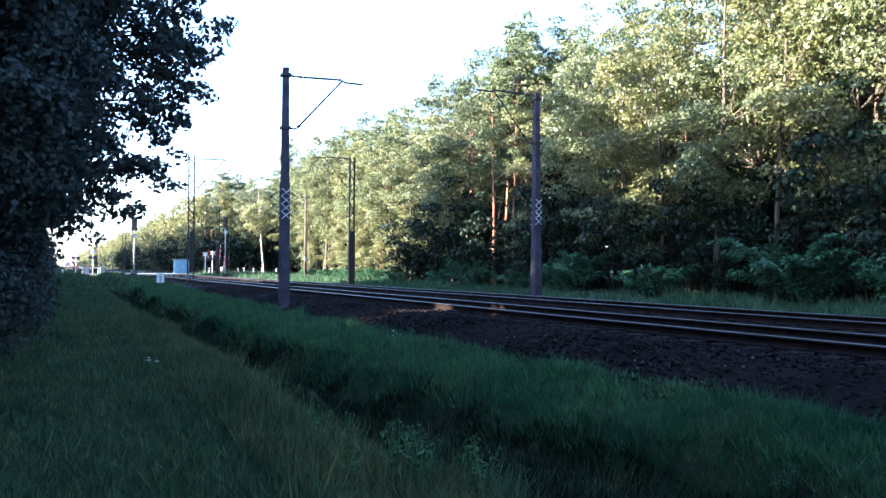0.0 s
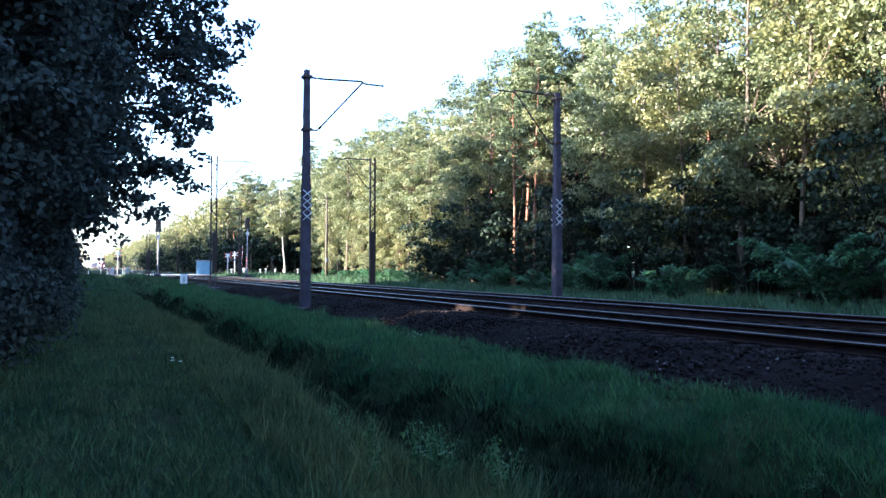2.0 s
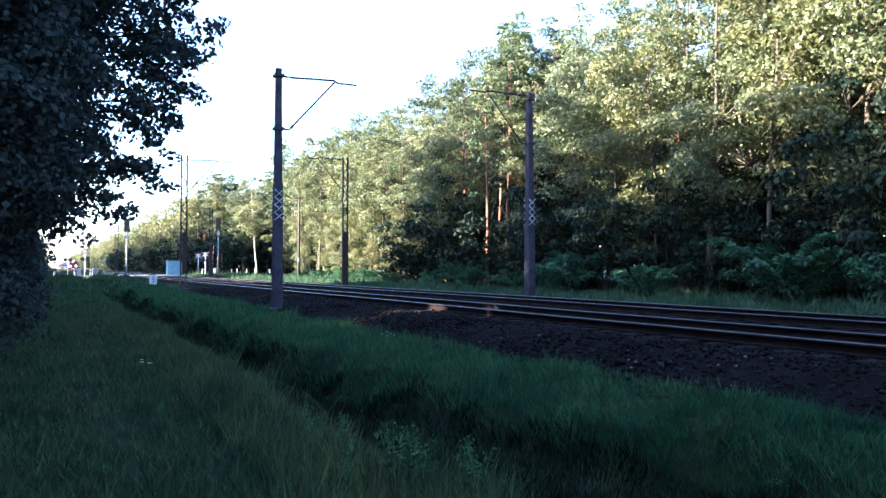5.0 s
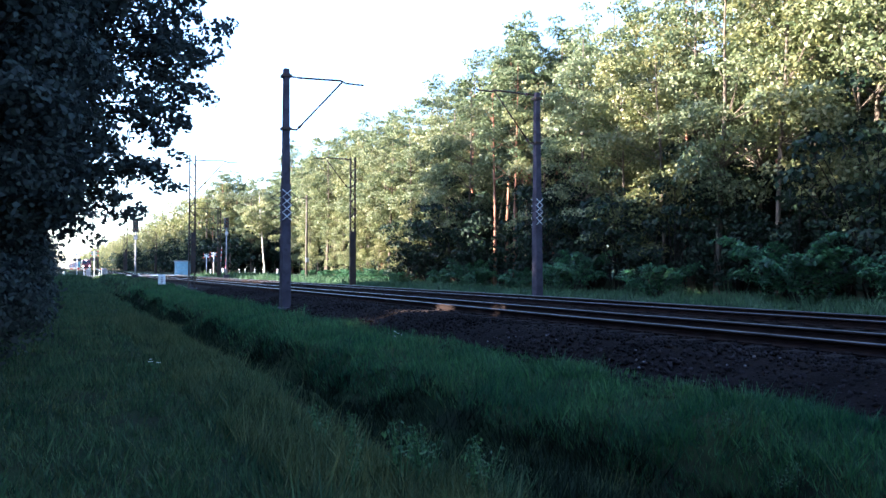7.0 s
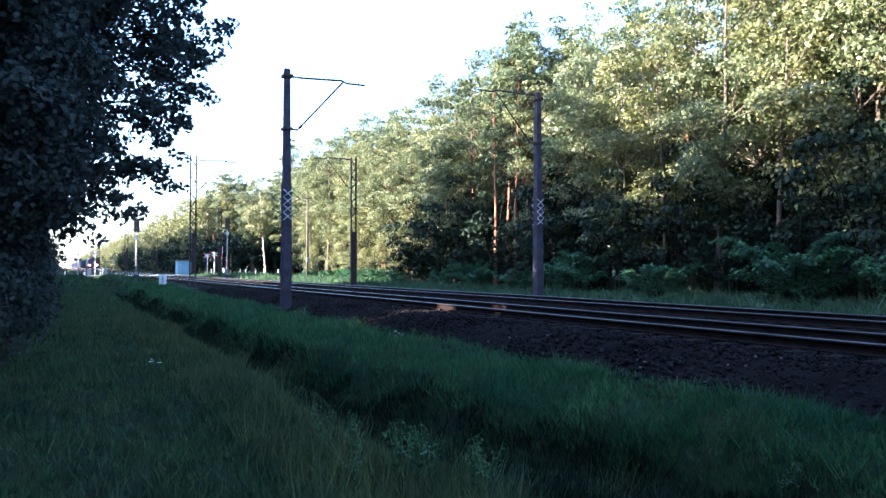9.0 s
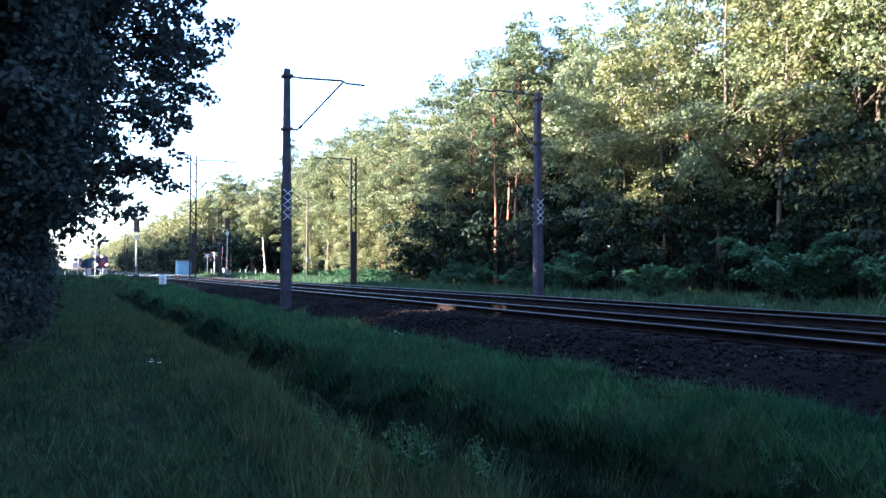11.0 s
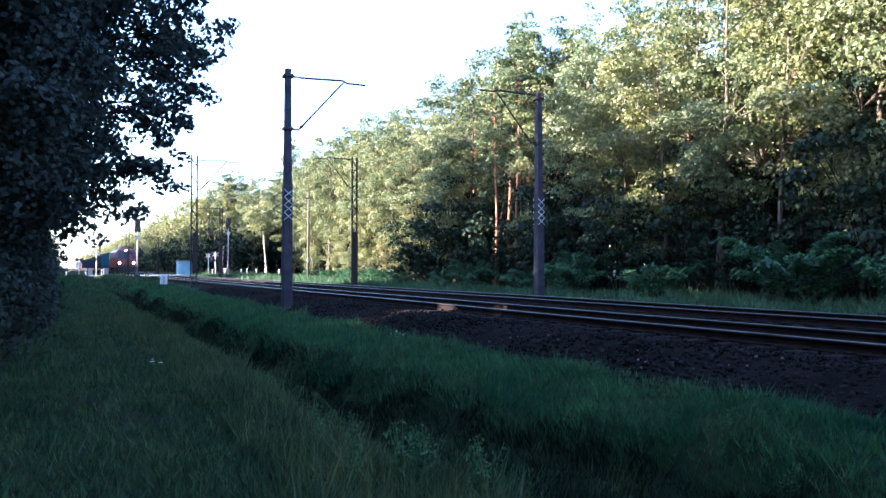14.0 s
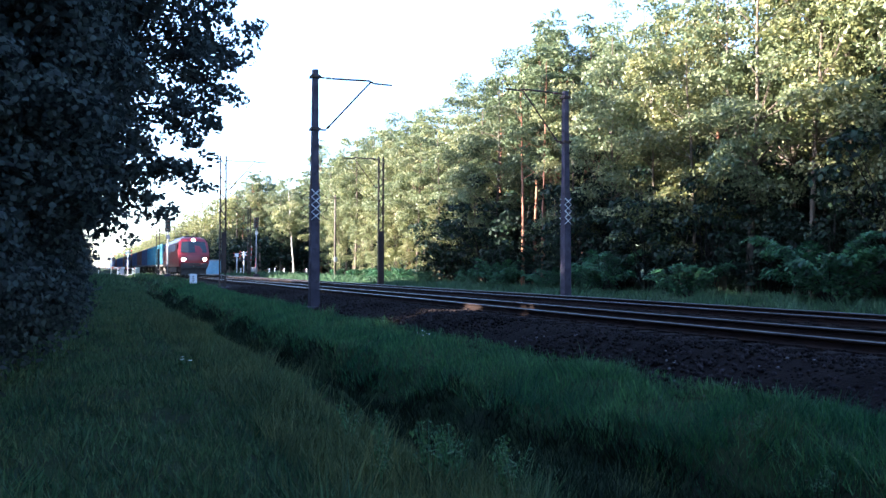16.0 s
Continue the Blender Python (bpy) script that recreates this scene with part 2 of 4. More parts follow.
def add_path_tube(bm, pts, radii, n=7):
    pts = [Vector(p) for p in pts]
    rings = []
    for i, p in enumerate(pts):
        d = (pts[min(i + 1, len(pts) - 1)] - pts[max(i - 1, 0)]).normalized()
        u = Vector((0.3, 1, 0.1)).cross(d).normalized()
        w = d.cross(u)
        rings.append([bm.verts.new(p + (u * math.cos(2 * math.pi * k / n) + w * math.sin(2 * math.pi * k / n)) * radii[i]) for k in range(n)])
    for r0, r1 in zip(rings, rings[1:]):
        for k in range(n):
            bm.faces.new((r0[k], r0[(k + 1) % n], r1[(k + 1) % n], r1[k])).smooth = True
    return bm


def raw_mesh(name, verts, faces_flat, size):
    """Fast mesh from numpy: verts (N,3), faces_flat indices, all faces with `size` corners."""
    me = bpy.data.meshes.new(name)
    nf = len(faces_flat) // size
    me.vertices.add(len(verts))
    me.vertices.foreach_set("co", np.asarray(verts, np.float32).ravel())
    me.loops.add(len(faces_flat))
    me.loops.foreach_set("vertex_index", np.asarray(faces_flat, np.int32))
    me.polygons.add(nf)
    me.polygons.foreach_set("loop_start", np.arange(0, nf * size, size, dtype=np.int32))
    me.polygons.foreach_set("loop_total", np.full(nf, size, np.int32))
    me.update(calc_edges=True)
    me.validate()
    return me


# small openings in the near foliage through which the low sun reaches the track
SUN_GAPS = [(9.15, 17.3, 0.58, 0.85), (9.15, 14.6, 0.5, 0.5), (9.15, 11.2, 0.58, 0.55), (13.15, 18.0, 0.6, 0.5), (7.2, 18.2, 0.25, 1.1), (7.1, 19.4, 0.22, 1.1), (7.6, 20.0, 0.34, 1.0),
            (25.6, 39.8, 4.6, 1.5), (25.6, 38.8, 2.6, 1.3), (26.0, 40.4, 6.4, 1.3), (22.6, 23.2, 1.2, 0.75), (21.4, 25.0, 0.45, 0.7), (24.5, 19.5, 4.3, 0.5), (24.5, 28.0, 3.4, 0.4)]


def open_gaps(p, o, radius):
    """Leaves out of the sun's small openings."""
    keep = np.ones(len(p), bool)
    way = np.array(to_sun)
    for g in SUN_GAPS:
        rel = p - np.array(g[:3])
        along = rel @ way
        keep &= ~((along > 0) & (np.linalg.norm(rel - along[:, None] * way, axis=1) < radius * g[3]))
    return p[keep], o[keep]


def leaf_mesh(name, centres, length, width, rng, droop=0.0, outward=None):
    """Folded four-cornered leaves at the centres, turned at random, leaning with outward."""
    n = len(centres)
    d = rng.normal(size=(n, 3))
    if outward is not None:
        face = outward + rng.normal(size=(n, 3)) * 0.42
        d = np.cross(face, d)
    d[:, 2] -= droop * np.linalg.norm(d, axis=1)
    d /= np.linalg.norm(d, axis=1)[:, None] + 1e-9
    s = np.cross(d, rng.normal(size=(n, 3)) if outward is None else face)
    s /= np.linalg.norm(s, axis=1)[:, None] + 1e-9
    up = np.cross(s, d)
    ln = length * rng.uniform(0.6, 1.35, n)[:, None]
    wd = width * rng.uniform(0.65, 1.3, n)[:, None]
    v = np.empty((n, 4, 3))
    v[:, 0] = centres - d * ln * 0.5
    v[:, 1] = centres + s * wd * 0.5 + up * wd * 0.18 - d * ln * 0.05
    v[:, 2] = centres + d * ln * 0.5
    v[:, 3] = centres - s * wd * 0.5 + up * wd * 0.18 - d * ln * 0.05
    return raw_mesh(name, v.reshape(-1, 3), np.arange(4 * n), 4)


# ---- the lie of the land ----
PROFILE_X = [-400, -60, -12, -2.5, 0, 2.3, 3.1, 3.5, 4.25, 4.9, 5.7, 6.6, 7.4, 8.4, 15.4, 17.0, 18.5, 24, 60, 400]
PROFILE_Z = [0.5, 0.5, 0.25, 0.08, 0.0, 0.0, -0.3, -0.78, -0.82, -0.16, 0.02, 0.06, 0.10, 0.18, 0.18, 0.16, 0.28, 0.36, 0.7, 1.0]


def ditch_shift(x, y):
    """How far the ditch widens towards the railway near the viewer."""
    bend = 0.8 * np.clip((13 - np.asarray(y)) / 7, 0, 1.15)
    return bend * np.clip(np.minimum((np.asarray(x) - 3.0) / 1.3, (7.0 - np.asarray(x)) / 1.2), 0, 1)


def land(x, y):
    """Height of the ground."""
    wander = 0.3 * np.sin(np.asarray(y) * 0.8 + 1.0) + 0.17 * np.sin(np.asarray(y) * 2.1) + 0.1 * np.sin(np.asarray(y) * 4.7 + np.asarray(x))
    z = np.interp(x - ditch_shift(x, y) + wander * np.clip(1.6 - 0.8 * np.abs(np.asarray(x) - 3.9), 0, 1), PROFILE_X, PROFILE_Z)
    k = np.clip((np.asarray(y) - 22) / 70, 0, 1)
    rise = 0.62 * k * k * (3 - 2 * k)
    z = np.where(np.asarray(x) < 8.0, np.minimum(z + rise, np.maximum(z, 0.55)), z + rise * 0.35)
    road = np.exp(-((np.asarray(y) - 112) / 6.0) ** 4)
    z = z * (1 - road) + np.minimum(0.52, z + 0.5) * road
    bumps = 0.05 * np.sin(x * 1.7 + y * 0.6) * np.sin(y * 0.9 - x * 0.4) + 0.03 * np.sin(x * 4.1 - y * 2.3)
    near = np.where((np.asarray(x) > 6.8) & (np.asarray(x) < 17.2), 0.0, 1.0)
    return z + bumps * near


def build_ground():
    xs = np.unique(np.concatenate([np.linspace(-1500, -60, 10), np.linspace(-60, -8, 27), np.linspace(-8, 20, 113), np.linspace(20, 60, 41), np.linspace(60, 1500, 10)]))
    ys = np.unique(np.concatenate([np.linspace(-1500, -40, 8), np.linspace(-40, 0, 21), np.linspace(0, 40, 134), np.linspace(40, 130, 121), np.linspace(130, 300, 35), np.linspace(300, 3000, 12)]))
    X, Y = np.meshgrid(xs, ys)
    Z = land(X, Y)
    v = np.stack([X, Y, Z], -1).reshape(-1, 3)
    nx, ny = len(xs), len(ys)
    i = (np.arange(ny - 1)[:, None] * nx + np.arange(nx - 1)[None]).ravel()
    f = np.stack([i, i + 1, i + nx + 1, i + nx], 1).ravel()
    me = raw_mesh("ground", v, f, 4)
    me.polygons.foreach_set("use_smooth", np.ones(len(me.polygons), bool))
    tagged(mesh_part("ground", me, M_GROUND), "grassy ground with a ditch beside the railway bank", "ground", kind="structure")


build_ground()

TRACKS = (9.9, 13.9)
RAIL_TOP = 0.65
BED_X = [6.5, 7.0, 7.95, 8.5, 11.3, 11.9, 12.5, 15.3, 15.8, 16.9, 17.4]
BED_Z = [0.02, 0.13, 0.455, 0.45, 0.445, 0.45, 0.445, 0.45, 0.455, 0.14, 0.04]


def build_ballast():
    rng = np.random.default_rng(4)
    xs = np.unique(np.concatenate([np.linspace(6.5, 17.4, 60), BED_X]))
    ys = np.concatenate([np.linspace(-40, 0, 60), np.linspace(0.12, 40, 330), np.linspace(40.4, 130, 200), np.linspace(135, 1000, 90)])
    X, Y = np.meshgrid(xs, ys)
    Z = np.interp(X, BED_X, BED_Z) + rng.normal(0, 0.012, X.shape) + 0.02 * np.sin(Y * 1.3 + X) * np.sin(Y * 0.37)
    nx, ny = len(xs), len(ys)
    i = (np.arange(ny - 1)[:, None] * nx + np.arange(nx - 1)[None]).ravel()
    f = np.stack([i, i + 1, i + nx + 1, i + nx], 1).ravel()
    me = raw_mesh("ballast_bed", np.stack([X, Y, Z], -1).reshape(-1, 3), f, 4)
    tagged(mesh_part("ballast_bed", me, M_BALLAST), "dark brown crushed-stone ballast bed under two tracks, blackened for shade", "ballast", kind="structure")
    # loose stones: squashed octahedra
    n = 26000
    y = 2 + 42 * rng.random(n) ** 1.5
    x = rng.uniform(6.6, 12.4, n)
    keep = (x < 8.7) | (rng.random(n) < 0.45)
    x, y = x[keep], y[keep]
    n = len(x)
    z = np.interp(x, BED_X, BED_Z) + 0.012
    base = np.array([[1, 0, 0], [0, 1, 0], [-1, 0, 0], [0, -1, 0], [0, 0, 1], [0, 0, -1]], float)
    v = base[None] * rng.uniform(0.016, 0.05, (n, 1, 1)) * rng.uniform(0.6, 1.3, (n, 6, 1))
    a = rng.uniform(0, 6.28, n)
    b = rng.uniform(-0.9, 0.9, n)
    ca, sa, cb, sb = np.cos(a)[:, None], np.sin(a)[:, None], np.cos(b)[:, None], np.sin(b)[:, None]
    vx, vy, vz = v[..., 0], v[..., 1], v[..., 2]
    vy, vz = vy * cb - vz * sb, vy * sb + vz * cb
    vx, vy = vx * ca - vy * sa, vx * sa + vy * ca
    v = np.stack([vx + x[:, None], vy + y[:, None], vz + z[:, None]], -1)
    tri = np.array([[0, 1, 4], [1, 2, 4], [2, 3, 4], [3, 0, 4], [1, 0, 5], [2, 1, 5], [3, 2, 5], [0, 3, 5]])
    f = (np.arange(n)[:, None, None] * 6 + tri[None]).ravel()
    me = raw_mesh("ballast_stones", v.reshape(-1, 3), f, 3)
    tagged(mesh_part("ballast_stones", me, M_STONE), "loose grey-brown ballast stones on the bank, blackened for shade", "stones", kind="stuff")


build_ballast()


def build_pale_stones():
    rng = np.random.default_rng(9)
    for cx, cy in ((7.4, 11.8), (7.7, 10.6), (7.2, 8.2), (7.3, 7.6), (7.0, 6.9), (7.6, 6.6), (7.1, 14.5)):
        for _ in range(3 if cy > 9 else 5):
            x, y = cx + rng.normal() * 0.25, cy + rng.normal() * 0.35
            bm = bmesh.new()
            bmesh.ops.create_icosphere(bm, subdivisions=1, radius=rng.uniform(0.012, 0.027))
            for v in bm.verts:
                v.co *= rng.uniform(0.7, 1.2)
                v.co.z *= 0.7
            o = part("stone", bm, M_PALESTONE)
            o.location = (x, y, float(np.interp(x, BED_X, BED_Z)) + 0.02)
            tagged(o, "pale chipped stone lying on the dark ballast bank", "stone", "pale stones on the ballast")


build_pale_stones()


def rail_bm(y0, y1):
    """Vignole rail section extruded along y."""
    half = [(0.0, 0.0), (0.07, 0.0), (0.07, 0.012), (0.018, 0.032), (0.009, 0.05), (0.009, 0.115), (0.036, 0.13), (0.036, 0.158), (0.028, 0.168)]
    prof = half[1:] + [(-x, z) for x, z in half[:0:-1]]
    bm = bmesh.new()
    ys = [y0] + [y for y in range(-20, 140, 8)] + list(range(150, y1, 10)) + [y1]
    loops = [[bm.verts.new((x + 0.006 * math.sin(y * 0.23), y, z + 0.006 * math.sin(y * 0.31 + 1))) for x, z in prof] for y in ys]
    n = len(prof)
    for a, b in zip(loops, loops[1:]):
        for k in range(n):
            f = bm.faces.new((a[k], a[(k + 1) % n], b[(k + 1) % n], b[k]))
            zs = min(v.co.z for v in f.verts)
            f.material_index = 1 if zs > 0.145 else 0
    bmesh.ops.recalc_face_normals(bm, faces=bm.faces)
    return bm


def sleeper_mesh():
    bm = bmesh.new()
    for x0, x1, z1 in ((-1.25, -0.45, 0.2), (-0.45, 0.45, 0.15), (0.45, 1.25, 0.2)):
        add_box(bm, x0, x1, -0.14, 0.14, 0.0, z1, taper=0.0)
    for v in bm.verts:
        if v.co.z > 0.1:
            v.co.y *= 0.8
    for x in (-0.75, 0.75):
        for s in (-1, 1):
            add_box(bm, x + s * 0.11 - 0.035, x + s * 0.11 + 0.035, -0.06, 0.06, 0.2, 0.235)
    me = bpy.data.meshes.new("sleeper")
    bm.to_mesh(me)
    bm.free()
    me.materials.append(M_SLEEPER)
    return me


def build_tracks():
    sl = sleeper_mesh()
    for tx in TRACKS:
        tr = thing("railway_track", "standard-gauge track of rusty rails on dark sleepers in ballast", "railway track", "tracks", m=pose(tx, 0, 0))
        for s in (-1, 1):
            r = part("rail", rail_bm(-60, 1000), [M_RAIL, M_RAILHEAD], tr, "rusty steel rail with a polished head")
            r.location = (s * 0.7535, 0, RAIL_TOP - 0.168)
        for i in range(225):
            o = new("sleeper", sl)
            o.parent = tr
            o.location = (random.uniform(-0.015, 0.015), -12 + i * 0.6, RAIL_TOP - 0.168 - 0.2)
            o.rotation_euler = (0, 0, random.uniform(-0.008, 0.008))


build_tracks()


# ---- level crossing ----
def build_crossing():
    bm = bmesh.new()
    pts = [(-80, 0.50), (-14, 0.56), (4, 0.585), (8.3, 0.62)]
    for (x0, z0), (x1, z1) in zip(pts, pts[1:]):
        vs = [bm.verts.new(p) for p in ((x0, 108.6, z0), (x1, 108.6, z1), (x1, 115.4, z1), (x0, 115.4, z0))]
        bm.faces.new(vs)
    pts = [(15.5, 0.62), (20, 0.6), (28, 0.62), (90, 1.0)]
    for (x0, z0), (x1, z1) in zip(pts, pts[1:]):
        bm.faces.new([bm.verts.new(p) for p in ((x0, 108.6, z0), (x1, 108.6, z1), (x1, 115.4, z1), (x0, 115.4, z0))])
    r = bmesh.ops.extrude_face_region(bm, geom=bm.faces[:])
    for v in r["geom"]:
        if isinstance(v, bmesh.types.BMVert):
            v.co.z -= 0.35
    bmesh.ops.recalc_face_normals(bm, faces=bm.faces)
    tagged(part("road", bm, M_ROAD), "worn pale asphalt road over the railway", "road", kind="structure")
    deck = thing("crossing_deck", "pale concrete panels between the rails of the level crossing", "crossing deck", kind="structure", m=pose(0, 112, 0))
    for tx in TRACKS:
        for x0, x1 in ((tx - 1.6, tx - 0.82), (tx - 0.66, tx + 0.66), (tx + 0.82, tx + 1.6)):
            for k in range(4):
                part("panel", box(x0, x1, -3.4 + k * 1.7 + 0.015, -1.7 + k * 1.7 - 0.015, 0.4, 0.635, bevel=0.015), M_PANEL, deck)
    part("panel", box(TRACKS[0] + 1.62, TRACKS[1] - 1.62, -3.4, 3.4, 0.4, 0.63, bevel=0.02), M_PANEL, deck)


build_crossing()


# ---- catenary masts ----
def cantilever(parent, top, low, reach, side):
    """Hinged bracket: top tube, drooping end, strut, insulators, clamps. side: +1 reaches towards +x."""
    s = side
    up = 0.08 if s > 0 else 0.0
    top += 0.0 if s > 0 else 0.14
    bm = bmesh.new()
    add_path_tube(bm, [(s * 0.62, 0, top), (s * (reach - 0.9), 0, top + up), (s * (reach - 0.72), 0, top + up - 0.08), (s * reach, 0, top + up - 0.07)], [0.036, 0.036, 0.036, 0.032], 8)
    part("top_tube", bm, M_STEEL, parent)
    part("strut", tube((s * 0.5, 0, low + 0.12), (s * (reach - 0.85), 0, top + up - 0.05), 0.032, n=8), M_STEEL, parent)
    for z, x0, x1 in ((top, 0.14, 0.34), (low, 0.14, 0.42)):
        part("clamp", box(min(s * x0, s * x1), max(s * x0, s * x1), -0.03, 0.03, z - 0.03, z + 0.03, bevel=0.008), M_STEEL, parent)
    for (x0, z0, x1, z1) in ((0.32, top, 0.66, top), (0.4, low + 0.02, 0.58, low + 0.2)):
        bm = tube((s * x0, 0, z0), (s * x1, 0, z1), 0.022, n=8)
        a, b = Vector((s * x0, 0, z0)), Vector((s * x1, 0, z1))
        for k in range(4):
            p = a.lerp(b, 0.3 + 0.14 * k)
            q = a.lerp(b, 0.36 + 0.14 * k)
            add_tube(bm, p, q, 0.06, 0.045, n=10)
        part("insulator", bm, M_INSUL, parent, "brown ribbed insulator")


def wire_guard(parent, z, w, d):
    """Zigzag barbed guard wound round the mast."""
    for s in (-1, 1):
        for ph in (0, 1):
            bm = bmesh.new()
            pts = []
            for k in range(5):
                x = (w if (k + ph) % 2 else -w)
                pts.append((x, s * d, z + k * 0.27))
            for a, b in zip(pts, pts[1:]):
                add_tube(bm, a, b, 0.016, n=6)
            part("guard_wire", bm, M_GALV, parent, "pale galvanised zigzag climbing guard")
    for sx in (-1, 1):
        bm = bmesh.new()
        pts = [(sx * (w + (0.02 if k % 2 else 0.34)), 0.05 * (-1) ** k, z + k * 0.2) for k in range(6)]
        for a, b in zip(pts, pts[1:]):
            add_tube(bm, a, b, 0.013, n=6)
        part("guard_wire", bm, M_STEEL, parent, "dark barbed climbing guard")


def concrete_mast(x, y, z, height, side):
    e = thing("catenary_mast", "grey concrete catenary mast with bracket arm and climbing guard", "catenary mast", "concrete masts beside the tracks", m=pose(x, y, z))
    mid = height * 0.52
    part("lower_shaft", box(-0.165, 0.165, -0.18, 0.18, 0.0, mid, bevel=0.02, taper=0.12), M_CONCRETE, e)
    part("upper_shaft", box(-0.13, 0.13, -0.14, 0.14, mid, height, bevel=0.02, taper=0.25), M_CONCRETE, e)
    part("foundation", box(-0.4, 0.4, -0.4, 0.4, -0.6, 0.1, bevel=0.04), M_CONCRETE, e, "stained concrete footing")
    cantilever(e, height - 0.26, height - 2.15, 2.95, side)
    for zz in (height - 0.26, height - 2.15):
        part("band", box(-0.17, 0.17, -0.18, 0.18, zz - 0.05, zz + 0.05, bevel=0.01), M_STEEL, e)
    wire_guard(e, height * 0.37, 0.16, 0.19)
    return e


def lattice_mast(x, y, z, height, side, plate=(-0.2, 0.0, 3.9)):
    e = thing("catenary_mast", "rusty riveted steel lattice catenary mast with bracket arm", "catenary mast", "lattice masts beside the tracks", m=pose(x, y, z))
    for s in (-1, 1):
        bm = box(s * 0.17 - 0.035, s * 0.17 + 0.035, -0.08, -0.065, 0, height)
        add_box(bm, s * 0.17 - 0.035, s * 0.17 + 0.035, 0.065, 0.08, 0, height)
        add_box(bm, s * 0.20 - 0.008, s * 0.20 + 0.008, -0.0645, 0.0645, 0, height)
        part("channel", bm, M_STEEL, e)
    n = int(height / 0.52)
    for k in range(n):
        z0, z1 = 0.3 + k * (height - 0.5) / n, 0.3 + (k + 1) * (height - 0.5) / n
        s = 1 if k % 2 else -1
        for yy in (-0.09, 0.09):
            part("lacing", tube((-s * 0.19, yy, z0), (s * 0.19, yy, z1), 0.022, n=4), M_STEEL, e)
    part("plate", box(plate[0], 0.212, -0.105, 0.105, plate[1], plate[2], bevel=0.01), M_STEEL, e, "dark rust-brown cover plate")
    part("foundation", box(-0.45, 0.45, -0.4, 0.4, -0.6, 0.08, bevel=0.05), M_CONCRETE, e)
    cantilever(e, height - 0.3, height - 2.1, 2.8, side)
    return e


concrete_mast(7.16, 25.6, 0.12, 8.58, 1)
concrete_mast(17.9, 25.5, 0.14, 8.88, -1)
for my in (47.3, 94.0, 160.0):
    lattice_mast(17.9, my, 0.2, 9.0, -1)
    lattice_mast(7.16 + (0.22 if my < 60 else 0), my, 0.3, 8.3, 1, (-0.06, 1.1, 3.5))


# ---- signals and crossing equipment ----
def light_signal(x, y, z, height):
    e = thing("railway_signal", "slim grey railway light signal with black head", "railway signal", "light signals", m=pose(x, y, z))
    part("post", tube((0, 0, 0), (0, 0, height - 1.2), 0.075, 0.06, n=12), M_GREYPAINT, e, "grey painted tubular post")
    head = part("head", box(-0.27, 0.27, -0.03, 0.22, height - 1.3, height, bevel=0.05), M_BLACK, e, "black lamp housing")
    for k in range(3):
        zz = height - 0.25 - k * 0.38
        part("lens", tube((0, -0.05, zz), (0, -0.03, zz), 0.1, n=14), M_SIGNALLENS, head)
        part("hood", tube((0, -0.22, zz + 0.03), (0, -0.03, zz + 0.02), 0.12, 0.12, n=14, caps=False), M_BLACK, head)
    part("base", box(-0.28, 0.28, -0.28, 0.28, -0.3, 0.45, bevel=0.03), M_CONCRETE, e)
    for k in range(9):
        part("rung", tube((-0.18, 0.2, 0.6 + k * 0.36), (0.18, 0.2, 0.6 + k * 0.36), 0.012, n=6), M_GREYPAINT, e)
    part("plate", box(-0.16, 0.16, -0.09, -0.075, height - 2.0, height - 1.6), M_PANEL, e, "pale marker plate")
    return e


light_signal(6.9, 78.5, 0.5, 5.95)
light_signal(17.2, 86.0, 0.4, 7.0)


def crossing_light(x, y, z, turn):
    e = thing("crossing_signal", "level crossing warning lamp post with crossed boards", "crossing signal", "crossing signals", m=pose(x, y, z, 0, 0, turn))
    part("post", tube((0, 0, 0), (0, 0, 3.4), 0.06, n=10), M_WHITE, e)
    for a in (-32, 32):
        o = part("cross_board", box(-0.6, 0.6, -0.1, -0.07, -0.07, 0.07, bevel=0.008), M_WHITE, e, "white crossing board with red ends")
        o.matrix_basis = pose(0, 0, 3.05, 0, a, 0)
        for s in (-1, 1):
            part("red_end", box(min(s * 0.42, s * 0.605), max(s * 0.42, s * 0.605), -0.106, -0.066, -0.072, 0.072), M_REDPAINT, o, "red painted end")
    for s in (-1, 1):
        h = part("lamp_head", tube((s * 0.3, -0.14, 2.3), (s * 0.3, 0.05, 2.3), 0.26, n=18), M_BLACK, e, "round black lamp backing")
        part("lens", tube((s * 0.3, -0.17, 2.3), (s * 0.3, -0.13, 2.3), 0.1, n=14), M_SIGNALLENS, h)
    part("arm", tube((-0.4, 0, 2.3), (0.4, 0, 2.3), 0.03, n=8), M_GREYPAINT, e)
    return e


crossing_light(4.4, 107.4, 0.5, 0)
crossing_light(2.6, 117.5, 0.5, 180)
crossing_light(19.6, 106.8, 0.5, 0)
crossing_light(20.6, 118.0, 0.5, 180)


